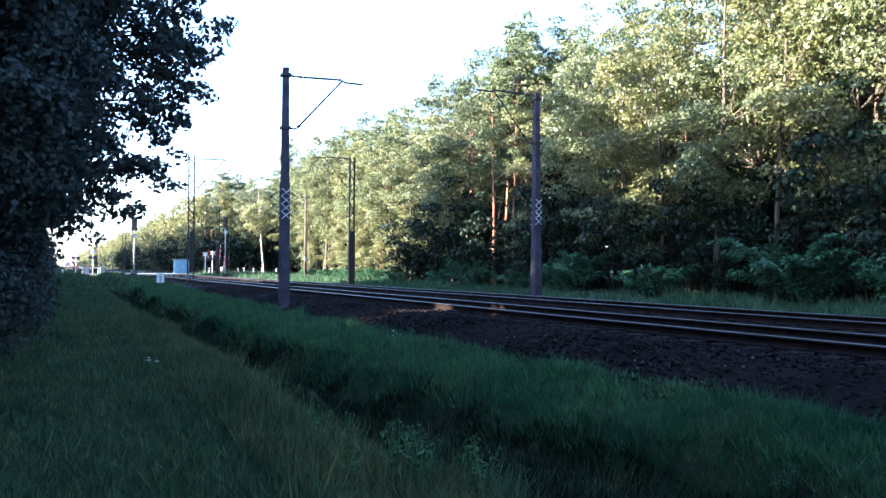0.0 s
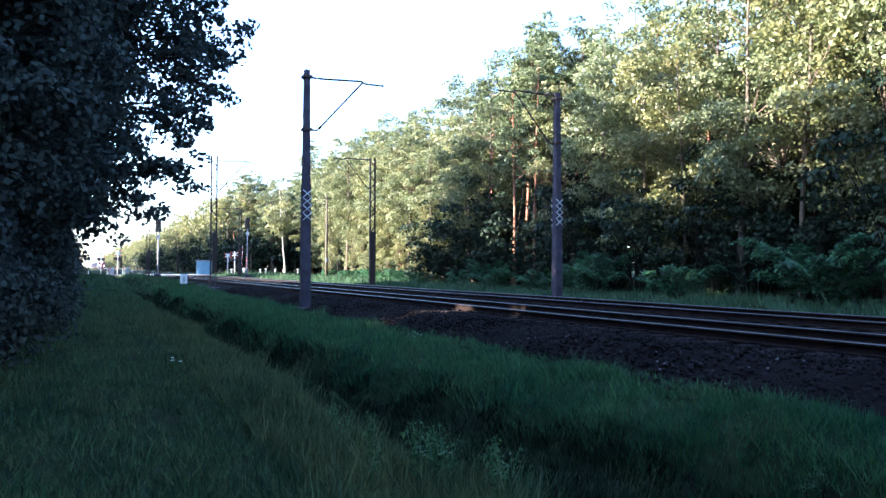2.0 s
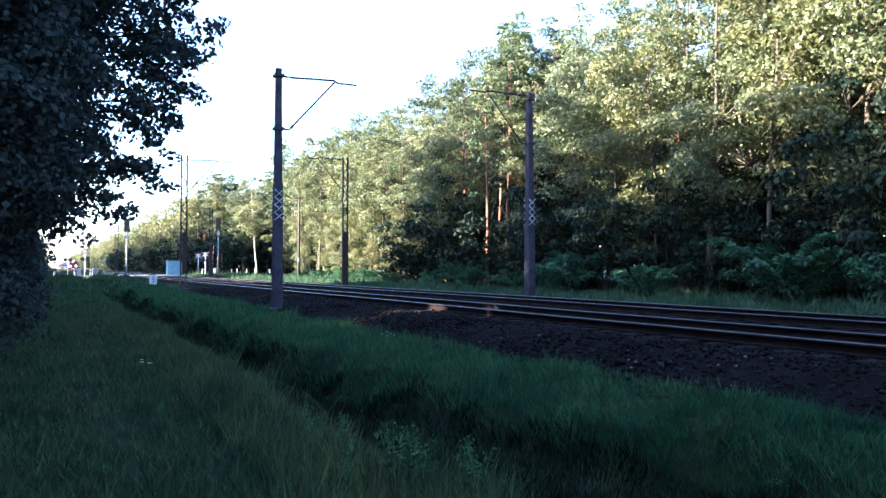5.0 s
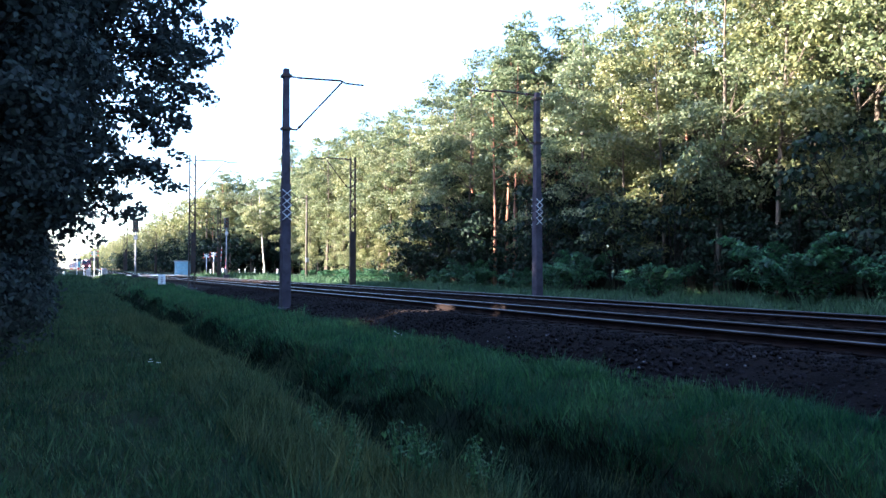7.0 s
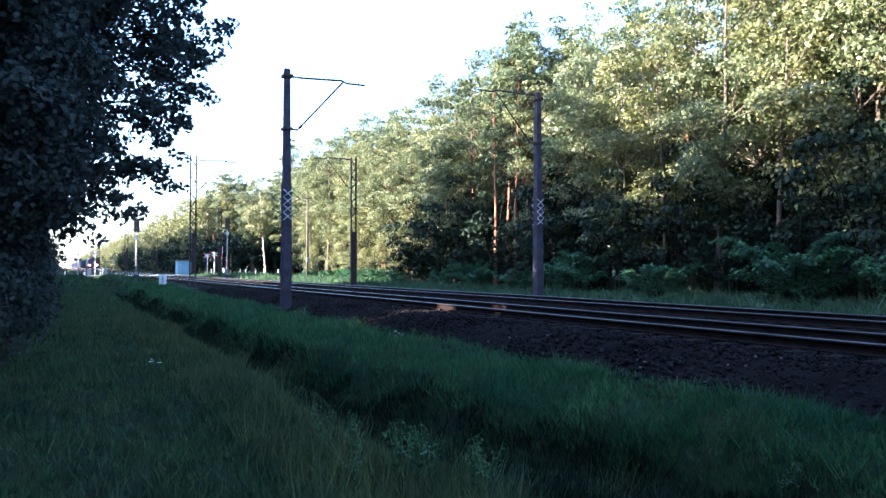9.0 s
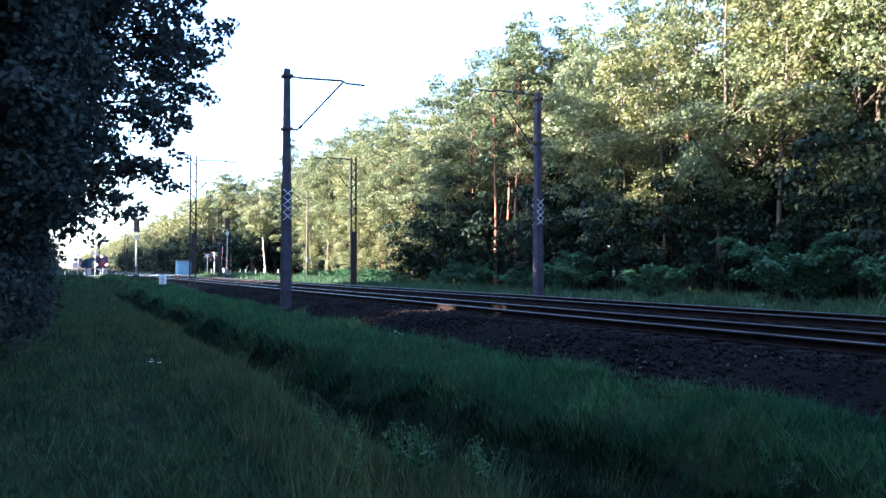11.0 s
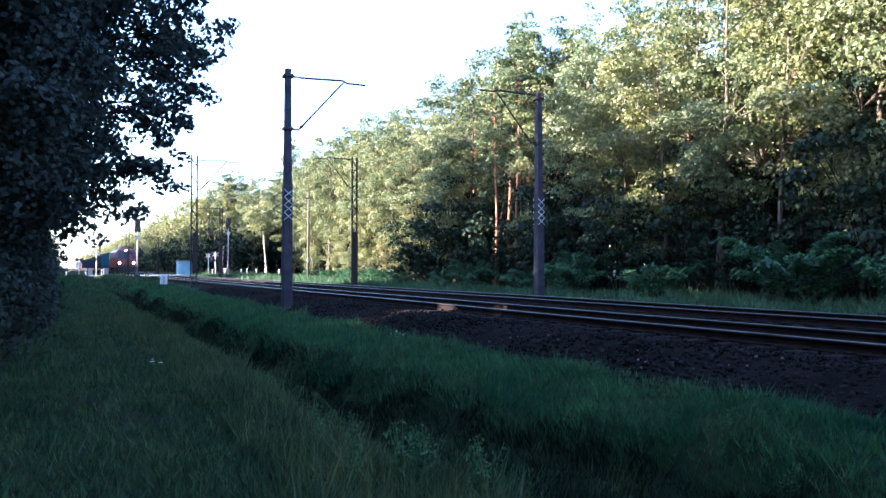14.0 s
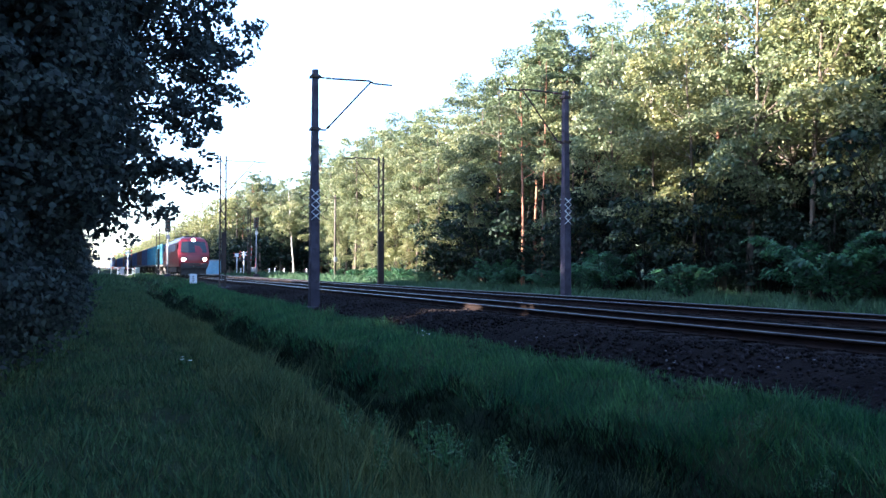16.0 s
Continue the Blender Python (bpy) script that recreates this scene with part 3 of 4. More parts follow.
def barrier(x, y, z, turn, angle):
    e = thing("crossing_barrier", "red and white striped level crossing barrier on a grey drive cabinet", "crossing barrier", "crossing barriers", m=pose(x, y, z, 0, 0, turn))
    part("cabinet", box(-0.3, 0.3, -0.4, 0.4, 0, 1.1, bevel=0.03), M_GREYPAINT, e, "grey drive cabinet")
    boom = part("boom", box(-0.03, 0.03, -0.05, 0.05, 0, 3.6, bevel=0.01), M_WHITE, e, "white boom with red stripes")
    boom.matrix_basis = pose(0, -0.45, 0.95, 0, angle, 0)
    for k in range(4):
        part("stripe", box(-0.034, 0.034, -0.054, 0.054, 0.25 + k * 0.85, 0.65 + k * 0.85), M_REDPAINT, boom, "red stripe")
    part("counterweight", box(-0.12, 0.12, -0.3, -0.12, 0.2, 0.8, bevel=0.02), M_GREYPAINT, e)
    return e


barrier(5.6, 107.6, 0.5, 0, -88)
barrier(21.2, 107.0, 0.5, 0, 2)
barrier(4.0, 116.6, 0.5, 180, 88)
barrier(22.6, 117.0, 0.5, 180, -3)


def bollard(x, y, z):
    e = thing("bollard", "short white marker post with dark band in the grass", "bollard", "white posts by the crossing", m=pose(x, y, z))
    part("post", box(-0.08, 0.08, -0.08, 0.08, -0.2, 0.95, bevel=0.02), M_WHITE, e)
    part("band", box(-0.084, 0.084, -0.084, 0.084, 0.62, 0.74), M_BLACK, e, "black band")


for bx, by in ((19.4, 107.9), (20.3, 107.4), (21.2, 107.8), (23.4, 107.6), (24.2, 107.5), (25.6, 107.6), (26.8, 107.5), (28.9, 107.4), (5.0, 106.2), (3.2, 107.4), (0.9, 107.6), (-1.0, 107.7)):
    bollard(bx, by, float(land(np.array(bx), np.array(by))))


def relay_hut():
    e = thing("relay_hut", "small pale blue sheet-metal relay hut beside the crossing", "relay hut", m=pose(17.6, 122.0, 0.5))
    part("wall", box(-1.0, 1.0, -1.2, 1.2, 0.0, 2.15, bevel=0.03), M_HUT, e)
    part("roof", box(-1.12, 1.12, -1.32, 1.32, 2.15, 2.3, bevel=0.04), M_GREYPAINT, e, "grey flat overhanging roof")
    d = part("door", box(-0.4, 0.4, -1.235, -1.2, 0.08, 1.95, bevel=0.01), M_HUT, e)
    part("handle", box(0.28, 0.32, -1.27, -1.235, 0.95, 1.1), M_BLACK, d)
    part("foundation", box(-1.05, 1.05, -1.25, 1.25, -0.5, 0.0), M_CONCRETE, e)


relay_hut()


def marker_board():
    e = thing("marker_board", "small white lineside board with dark bars on a low post", "marker board", m=pose(6.45, 54.0, 0.36))
    part("post", tube((0, 0, -0.3), (0, 0, 0.3), 0.04, n=8), M_GREYPAINT, e)
    b = part("board", box(-0.24, 0.24, -0.03, 0.03, 0.12, 0.78, bevel=0.015), M_WHITE, e)
    for z0 in (0.28, 0.42, 0.56):
        part("bar", box(-0.07, 0.07, -0.035, -0.029, z0, z0 + 0.08), M_GREYPAINT, b)


marker_board()


def telegraph_pole():
    e = thing("telegraph_pole", "weathered wooden pole with a small grey box", "utility pole", m=pose(22.0, 71.0, 0.3))
    part("shaft", tube((0, 0, -0.5), (0, 0, 8.6), 0.13, 0.09, n=12), M_WOODPOLE, e)
    part("box", box(-0.15, 0.15, -0.3, -0.11, 1.9, 2.35, bevel=0.02), M_GREYPAINT, e)
    part("crossarm", box(-0.5, 0.5, -0.16, -0.08, 8.2, 8.3, bevel=0.01), M_WOODPOLE, e)


telegraph_pole()


# ---- trees ----
def crown_points(rng, clumps, per, radius, flat=0.7):
    """Leaf centres around clump centres, thickest near each clump's skin."""
    pts, outs = [], []
    for c, k in clumps:
        n = int(per * k * k)
        d = rng.normal(size=(n, 3))
        d /= np.linalg.norm(d, axis=1)[:, None]
        d[:, 2] = np.where(rng.random(n) < 0.6, np.abs(d[:, 2]), d[:, 2])
        r = radius * k * rng.uniform(0.3, 1.0, n)[:, None] ** 0.5
        off = d * r
        off[:, 2] *= flat
        pts.append(np.asarray(c)[None] + off)
        outs.append(d * 0.6 + np.array([0, 0, 0.15]))
    return np.concatenate(pts), np.concatenate(outs)


def ellipsoid_clumps(rng, n, centre, radii, hollow=0.45, jitter=0.12):
    out = []
    for _ in range(n):
        d = rng.normal(size=3)
        d /= np.linalg.norm(d)
        r = (hollow + (1 - hollow) * rng.random() ** 0.6) * (1 + rng.normal() * jitter)
        out.append((np.array(centre) + d * np.array(radii) * r, rng.uniform(0.65, 1.3)))
    return out


def tree_skeleton(rng, height, r0, clumps, lean=0.0, fork=0.35, limbs=12):
    bm = bmesh.new()
    n = 9
    wob = rng.normal(0, 0.10, (n, 2)).cumsum(0) * 0.5
    pts = [(wob[i][0] + lean * i / n, wob[i][1], -0.3 + (height * 0.94 + 0.3) * i / (n - 1)) for i in range(n)]
    add_path_tube(bm, pts, [r0 * (1.25 if i == 0 else (1 - 0.85 * i / (n - 1))) for i in range(n)], 8)
    order = sorted(clumps, key=lambda c: -c[1])[:limbs]
    for c, k in order:
        z = max(height * fork, min(c[2] - 0.4 * math.hypot(c[0], c[1]), height * 0.88))
        i = min(n - 2, max(0, int((z + 0.3) / (height * 0.94 + 0.3) * (n - 1))))
        a = Vector(pts[i])
        b = Vector(c)
        mid = a.lerp(b, 0.55) + Vector((0, 0, -0.15))
        rr = r0 * (1 - 0.85 * i / (n - 1)) * 0.45
        add_path_tube(bm, [a, mid, b], [rr, rr * 0.6, rr * 0.2], 5)
    return bm


def broadleaf(seed, height, spread, base, nclump, per, leaf, material, label, r0=0.16, bark=None):
    rng = np.random.default_rng(seed)
    zc = (base + height) / 2
    clumps = [(c, k * (1.25 - 0.5 * (c[2] - base) / (height - base))) for c, k in ellipsoid_clumps(rng, nclump, (0, 0, zc), (spread, spread, (height - base) / 2 - 0.4), 0.5)]
    e = thing("tree", label, "tree", "forest trees")
    part("trunk", tree_skeleton(rng, height, r0, clumps, limbs=26), bark or M_BARK, e)
    p, o = crown_points(rng, clumps, per, 0.88, 0.6)
    mesh_part("crown", leaf_mesh("crown", p, leaf, leaf * 0.62, rng, 0.15, o), material, e)
    return e


def pine(seed, height, base, nclump, per, label):
    rng = np.random.default_rng(seed)
    clumps = []
    for _ in range(nclump):
        z = base + (height - base) * rng.random() ** 0.8
        k = (height - z) / (height - base)
        r = (0.5 + 1.8 * k ** 0.5) * rng.uniform(0.4, 1.0)
        a = rng.uniform(0, 6.28)
        clumps.append((np.array([math.cos(a) * r, math.sin(a) * r, z + 0.25 * rng.normal()]), rng.uniform(0.6, 1.15)))
    e = thing("tree", label, "tree", "forest trees")
    part("trunk", tree_skeleton(rng, height, 0.15, clumps, fork=base / height, limbs=16), M_PINEBARK, e)
    p, o = crown_points(rng, clumps, per, 0.72, 0.5)
    mesh_part("crown", leaf_mesh("crown", p, 0.26, 0.09, rng, -0.2, o), M_NEEDLE, e)
    return e


OAK = "tall forest-edge oak with dense green crown"
BIRCH = "slender light-green birch at the forest edge"
PINE = "tall pine with bare reddish trunk and thin crown"
models = [
    broadleaf(11, 15.5, 2.9, 2.6, 60, 210, 0.185, M_LEAF, OAK, 0.15),
    broadleaf(12, 17.0, 3.0, 3.4, 62, 210, 0.185, M_LEAF, OAK, 0.16),
    broadleaf(13, 14.0, 2.3, 2.0, 48, 190, 0.175, M_LEAF2, BIRCH, 0.1),
    broadleaf(14, 16.5, 2.4, 4.0, 50, 190, 0.175, M_LEAF2, BIRCH, 0.11),
    broadleaf(15, 18.0, 3.1, 6.5, 46, 110, 0.28, M_LEAF, OAK, 0.17),
    pine(21, 17.5, 8.5, 60, 120, PINE),
    pine(22, 18.0, 9.0, 58, 120, PINE),
    broadleaf(16, 17.0, 2.9, 5.5, 44, 110, 0.28, M_LEAF2, OAK, 0.15),
]
spots = []
rt = random.Random(5)


def envelope(y):
    """Height of the wood's edge along the line."""
    return float(np.interp(y, [-20, 20, 28, 36, 75, 100, 140, 320], [1.16, 1.14, 1.03, 0.95, 0.93, 1.0, 1.02, 1.0]))


# forest across the railway: a dense edge, then rows behind
y = -14.0
while y < 128:
    k = envelope(y)
    if 50 < y < 82:
        spots.append((24.0 + rt.uniform(-0.5, 0.8), y + 0.7, 2, 0.45 * rt.uniform(0.8, 1.3)))
    spots.append((25.3 + rt.uniform(-0.9, 1.1), y, rt.choice((0, 0, 2, 2, 3, 1)), k * rt.uniform(0.84, 1.02)))
    spots.append((29.0 + rt.uniform(-1.2, 1.2), y + 1.4, rt.choice((0, 1, 3, 1, 5, 6)), k * rt.uniform(0.9, 1.06)))
    spots.append((33.5 + rt.uniform(-1.5, 1.5), y + 0.5, rt.choice((7, 4, 5, 6, 6)), k * rt.uniform(0.96, 1.08)))
    y += rt.uniform(2.5, 3.5)
spots += [(24.6, 39.6, 6, 0.82), (25.3, 38.4, 5, 0.84), (26.0, 40.6, 6, 0.9), (26.4, 39.0, 5, 0.88), (24.3, 37.2, 6, 0.8)]
spots += [(24.6, 129.5, 5, 0.9), (25.4, 128.6, 6, 0.95), (26.3, 130.0, 5, 1.0), (23.9, 131.4, 6, 0.9), (27.4, 129.0, 6, 0.95)]
spots += [(29.0, 42.7, 5, 1.06), (28.4, 32.0, 1, 1.02), (29.0, 57.0, 6, 0.98), (28.0, 38.5, 6, 0.93)]
used = set()
for x, y, k, s in spots:
    if 36.8 < y < 41.5 and x < 28 and k < 5:
        continue
    if 84 < y < 126 and (x < 33 or 107 < y < 117):
        continue
    m = pose(x, y, float(land(np.array(x), np.array(y))) - 0.05, rt.uniform(-2, 2), rt.uniform(-2, 2), rt.uniform(0, 360)) @ Matrix.Diagonal((s, s, s, 1))
    if k in used:
        t_ob = copy_thing(models[k], m)
    else:
        t_ob = models[k]
        used.add(k)
    t_ob.matrix_basis = m


for x, y, k, s in ((27.6, 118.5, 1, 0.9), (28.6, 121.5, 1, 0.88), (30.5, 124.0, 0, 1.0), (29.6, 104.0, 6, 0.9), (28.2, 101.0, 0, 0.85), (30.2, 98.5, 0, 0.95), (29.0, 95.0, 1, 0.82),
                   (28.6, 91.5, 2, 0.95), (28.8, 88.0, 3, 0.85), (31.8, 102.0, 1, 1.0), (31.5, 93.0, 4, 0.95), (31.5, 87.5, 1, 0.95)):
    copy_thing(models[k], pose(x, y, float(land(np.array(x), np.array(y))) - 0.05, 0, 0, 53 * y) @ Matrix.Diagonal((s, s, s, 1)))
leaning = broadleaf(17, 13.0, 1.9, 5.5, 30, 120, 0.24, M_LEAF2, "leaning pale birch with bare white trunk by the crossing", 0.13, M_BIRCHBARK)
leaning.matrix_basis = pose(26.2, 104.5, 0.4, 0, -9, 40)


def joined_wood(name, label, rows, seed, leaf, per, material, low):
    """Far or hardly seen woodland: trunks and foliage clumps joined."""
    rng = np.random.default_rng(seed)
    pts, outs = [], []
    bm = bmesh.new()
    for x, y, h in rows:
        g = float(land(np.array(x), np.array(y)))
        add_path_tube(bm, [(x, y, g - 0.3), (x + rng.normal() * 0.15, y + rng.normal() * 0.15, g + h * 0.5), (x, y, g + h * 0.93)], [0.18, 0.13, 0.04], 6)
        base = low * h
        cl = ellipsoid_clumps(rng, 34, (x, y, g + (base + h) / 2), (2.7, 2.7, (h - base) / 2), 0.2)
        p, o = crown_points(rng, cl, per, 1.1)
        pts.append(p)
        outs.append(o)
    e = thing(name, label, "wood", kind="stuff")
    part("trunk", bm, M_BARK, e)
    p, o = open_gaps(np.concatenate(pts), np.concatenate(outs), 0.2 + 0.55 * leaf)
    mesh_part("foliage", leaf_mesh("foliage", p, leaf, leaf * 0.7, rng, 0.1, o), material, e)


rows_far = []
y = 130.0
while y < 950:
    for x in (24.5, 29.5, 35.0):
        rows_far.append((x + rt.uniform(-1.3, 1.3), y + rt.uniform(-1.5, 1.5), 15.5 * envelope(y) * rt.uniform(0.9, 1.12)))
    y += 3.6 if y < 220 else 5.5 if y < 420 else 11.0
joined_wood("far_wood", "distant sunlit mixed wood along the railway", rows_far, 61, 0.4, 34, M_LEAF2, 0.0)
# low band added under the far wood, shade put into its leaf colour
rows_low = []
y = 119.0
while y < 900:
    for x in (24.0, 27.5, 31.5):
        rows_low.append((x + rt.uniform(-0.8, 0.8), y + rt.uniform(-1, 1), rt.uniform(5.5, 8.5)))
    y += 3.2 if y < 200 else 5.0 if y < 400 else 11.0
joined_wood("far_thicket", "undergrowth below the distant wood, coloured dark for its shade", rows_low, 64, 0.6, 14, M_SHADEDSHRUB, 0.0)
# wood on the near side, whose shade lies over bank, tracks and the far edge
rows_near = []
y = -50.0
while y < 340:
    if not 104 < y < 121:
        for x in (-6.6, -9.2, -12.5, -16.0, -21.0):
            # heights shaped to set the upper edge of the shade on the far wood
            h = 0.35 * (25 - x) + float(np.interp(y, [0, 22, 30, 37, 45, 51, 55, 57.5, 88, 92], [7.0, 6.8, 7.6, 9.2, 11.0, 11.2, 10.0, -5.0, -5.0, 8.0])) if x < -10 else 14.0
            if 57 <= y < 89 and x > -10:
                h = 5.7
            rows_near.append((x + rt.uniform(-1.2, 0.8), y + rt.uniform(-1.2, 1.2), h * rt.uniform(0.95, 1.06)))
    y += 3.0
joined_wood("near_wood", "dense wood beside the grass path, leaves coloured as in shade", rows_near, 62, 1.2, 17, M_NEARLEAF, 0.03)
# inner wood behind the forest edge: closes gaps, its shade put into the leaf colour
rows_deep = []
y = -24.0
while y < 150:
    for x in (38.0, 42.0, 46.0):
        rows_deep.append((x + rt.uniform(-1.5, 1.5), y, 17.0 * envelope(y) * rt.uniform(0.85, 1.05)))
    y += 3.4
joined_wood("deep_wood", "inner wood behind the forest edge, coloured dark for its shade", rows_deep, 63, 0.95, 30, M_SHADEDSHRUB, 0.0)


def near_tree():
    """The big leafy tree that overhangs the path; its origin is the trunk's foot."""
    rng = np.random.default_rng(31)
    ox, oy = -4.6, 12.6
    # how far the dense crown reaches towards the path at each height
    edge_z = [0.6, 1.5, 1.9, 2.2, 2.5, 3.25, 4.1, 5.0, 5.9, 7.0, 8.5, 10.0]
    edge_x = [-0.25, -0.25, -0.22, -0.1, 0.25, 0.76, 1.0, 1.08, 1.2, 1.3, 1.1, 0.0]

    def dense(n, inset, size):
        out = []
        while len(out) < n:
            z, a, q = rng.uniform(0.6, 9.6), rng.normal(0, 0.75), rng.uniform(0.3, 1.0) ** 0.4
            k = rng.uniform(0.65, 1.15)
            reach = float(np.interp(z, edge_z, edge_x)) - ox - inset - 0.3 * size * k
            out.append((np.array([reach * q * math.cos(a), 0.85 * reach * q * math.sin(a), z]), k))
        return out
    clumps = dense(760, 0.0, 0.62)
    # leafy limbs that reach out over the path: from and to (across, height), with their depth
    limbs = []
    for x0, z0, x1, z1, dy in ((1.0, 5.3, 2.74, 5.71, -0.2), (1.5, 5.2, 2.5, 5.3, 0.3), (1.2, 5.0, 2.18, 5.05, -0.4), (1.1, 5.0, 2.27, 4.65, 0.2), (1.2, 4.8, 2.3, 4.39, -0.3),
                               (1.0, 4.5, 2.07, 4.16, 0.4), (1.0, 4.3, 1.91, 3.89, 0.0), (0.9, 4.1, 1.8, 3.5, -0.3), (1.0, 3.35, 1.91, 3.02, 0.3), (0.7, 3.2, 1.6, 3.12, -0.2),
                               (0.4, 3.1, 1.28, 2.5, 0.1), (0.3, 2.9, 1.06, 2.63, 0.6), (0.0, 2.7, 0.59, 2.22, 0.0), (-0.2, 2.6, 0.29, 2.17, -0.4), (1.2, 5.8, 2.18, 6.05, 0.3),
                               (1.0, 6.1, 2.1, 6.4, -0.3), (1.1, 5.4, 1.95, 5.5, 0.6), (1.3, 6.6, 2.3, 6.9, 0.1)):
        a, b = np.array([x0 - ox, dy * 0.4, z0 - 0.14]), np.array([x1 - ox - 0.08, dy, z1 - 0.16])
        limbs.append((a, b))
        for j in range(12):
            t = 0.05 + 0.93 * (j + rng.random()) / 12
            c = a + (b - a) * t + rng.normal(size=3) * np.array([0.08, 0.3, 0.12]) * (1.15 - 0.6 * t) + np.array([0, 0, -0.1 * t * (1 - t)])
            clumps.append((c, rng.uniform(0.24, 0.44) * (1.15 - 0.45 * t)))
    e = thing("tree", "large leafy alder overhanging the grass path, leaves coloured as in shade", "tree", m=pose(ox, oy, 0.1))
    wood = tree_skeleton(rng, 12.5, 0.24, [c for c in clumps if c[1] > 0.6], fork=0.18, limbs=40)
    for a, b in limbs:
        add_path_tube(wood, [a - np.array([1.6, 0, 0.3]), a, (a + b) / 2 + np.array([0, 0, 0.04]), b], [0.02, 0.014, 0.009, 0.004], 5)
    part("trunk", wood, M_DARKBARK, e)
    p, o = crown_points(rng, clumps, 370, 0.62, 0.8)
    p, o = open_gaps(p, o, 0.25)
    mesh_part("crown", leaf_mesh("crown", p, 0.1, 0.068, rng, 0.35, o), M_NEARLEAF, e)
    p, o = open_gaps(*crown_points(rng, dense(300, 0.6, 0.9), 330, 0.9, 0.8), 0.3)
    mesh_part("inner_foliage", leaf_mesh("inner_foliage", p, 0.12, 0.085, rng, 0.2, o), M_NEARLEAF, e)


near_tree()
# added behind the alder to close its gaps to the sky
second = broadleaf(33, 13.0, 3.4, 1.0, 230, 190, 0.18, M_NEARLEAF, "leafy tree behind the overhanging alder, leaves coloured as in shade", 0.2)
second.matrix_basis = pose(-3.7, 24.0, 0.1)


def bush(seed, rx, rz, per, leaf, material, label, n=26):
    rng = np.random.default_rng(seed)
    clumps = [(c, k) for c, k in ellipsoid_clumps(rng, n, (0, 0, rz * 0.5), (rx, rx, rz * 0.62), 0.3) if c[2] > 0.1]
    e = thing("bush", label, "bush", "bushes")
    bm = bmesh.new()
    for c, k in clumps[:14]:
        add_path_tube(bm, [(c[0] * 0.1, c[1] * 0.1, -0.2), (c[0] * 0.5, c[1] * 0.5, c[2] * 0.6), tuple(c)], [0.035, 0.025, 0.008], 5)
    part("stem", bm, M_DARKBARK, e)
    p, o = crown_points(rng, clumps, per, 0.55, 0.7)
    mesh_part("foliage", leaf_mesh("foliage", p, leaf, leaf * 0.6, rng, 0.1, o), material, e)
    return e


def arching_shrub(seed, reach, height, stems, leaf, material, label):
    """Long stems that arch outwards and carry flat tiers of drooping leaves."""
    rng = np.random.default_rng(seed)
    e = thing("bush", label, "bush", "bushes")
    bm, pts, outs = bmesh.new(), [], []
    for i in range(stems):
        a = 6.283 * i / stems + rng.normal() * 0.25
        r, h = reach * rng.uniform(0.45, 1.05), height * rng.uniform(0.5, 1.05)
        side = np.array([math.cos(a), math.sin(a), 0])
        path = [side * r * t ** 1.2 + np.array([0, 0, -0.1 + h * (1.75 * t - 0.85 * t * t)]) for t in np.linspace(0, 1, 7)]
        add_path_tube(bm, path, list(np.linspace(0.028, 0.005, 7)), 5)
        for j in range(46):
            t = 0.22 + 0.78 * rng.random() ** 0.8
            f = t * 6
            q = min(5, int(f))
            c = path[q] + (path[q + 1] - path[q]) * (f - q)
            twig = rng.uniform(0.15, 0.55) * (1.2 - 0.6 * t)
            b = a + rng.choice((-1, 1)) * rng.uniform(0.5, 1.3)
            for n in range(7):
                w = twig * (n + 1) / 7
                pts.append(c + np.array([math.cos(b) * w, math.sin(b) * w, 0.05 - 0.35 * w * w / twig]) + rng.normal(size=3) * 0.035)
                outs.append(np.array([math.cos(a) * 0.35, math.sin(a) * 0.35, 1.0]))
    part("stem", bm, M_DARKBARK, e)
    mesh_part("foliage", leaf_mesh("foliage", np.array(pts), leaf, leaf * 0.45, rng, 0.25, np.array(outs)), material, e)
    return e


B1 = arching_shrub(41, 2.1, 2.05, 17, 0.17, M_SHRUB, "spreading green shrub at the forest edge")
B2 = arching_shrub(42, 1.35, 1.45, 12, 0.14, M_SHRUB, "low arching green shrub at the forest edge")
B3 = bush(43, 1.5, 2.8, 200, 0.125, M_NEARLEAF, "leafy bush beside the grass path, leaves coloured as in shade", 30)
# hazel foliage takes the leaf colour with the forest shade in it
B4 = bush(44, 2.3, 5.2, 60, 0.24, M_SHADEDSHRUB, "tall hazel-like shrub, coloured dark for forest-edge shade", 44)
bspots = []
y = -6.0
while y < 80:
    if y < 51:
        bspots.append((24.4 + rt.uniform(-0.6, 0.7), y, 3, rt.uniform(0.8, 1.25)))
    bspots.append((29.5 + rt.uniform(-1.2, 1.2), y + 1.2, 3, rt.uniform(0.9, 1.3)))
    y += rt.uniform(2.6, 3.8)
for x, y, k, z in ((22.3, 16.6, 0, 1.32), (22.5, 13.0, 1, 1.2), (22.3, 23.0, 1, 1.25), (22.3, 28.7, 0, 1.05), (22.9, 30.6, 1, 1.0), (22.7, 34.0, 0, 0.8),
                   (22.6, 39.0, 0, 0.9), (23.0, 44.0, 1, 0.9), (22.4, 49.5, 1, 0.8), (22.6, 9.0, 0, 1.0), (22.8, 4.5, 1, 1.2)):
    bspots.append((x, y, k, z))
y = 53.0
while y < 78:
    bspots.append((22.8 + rt.uniform(-0.3, 1.2), y, rt.choice((0, 1, 1)), rt.uniform(0.6, 1.0)))
    y += rt.uniform(1.7, 3.8)
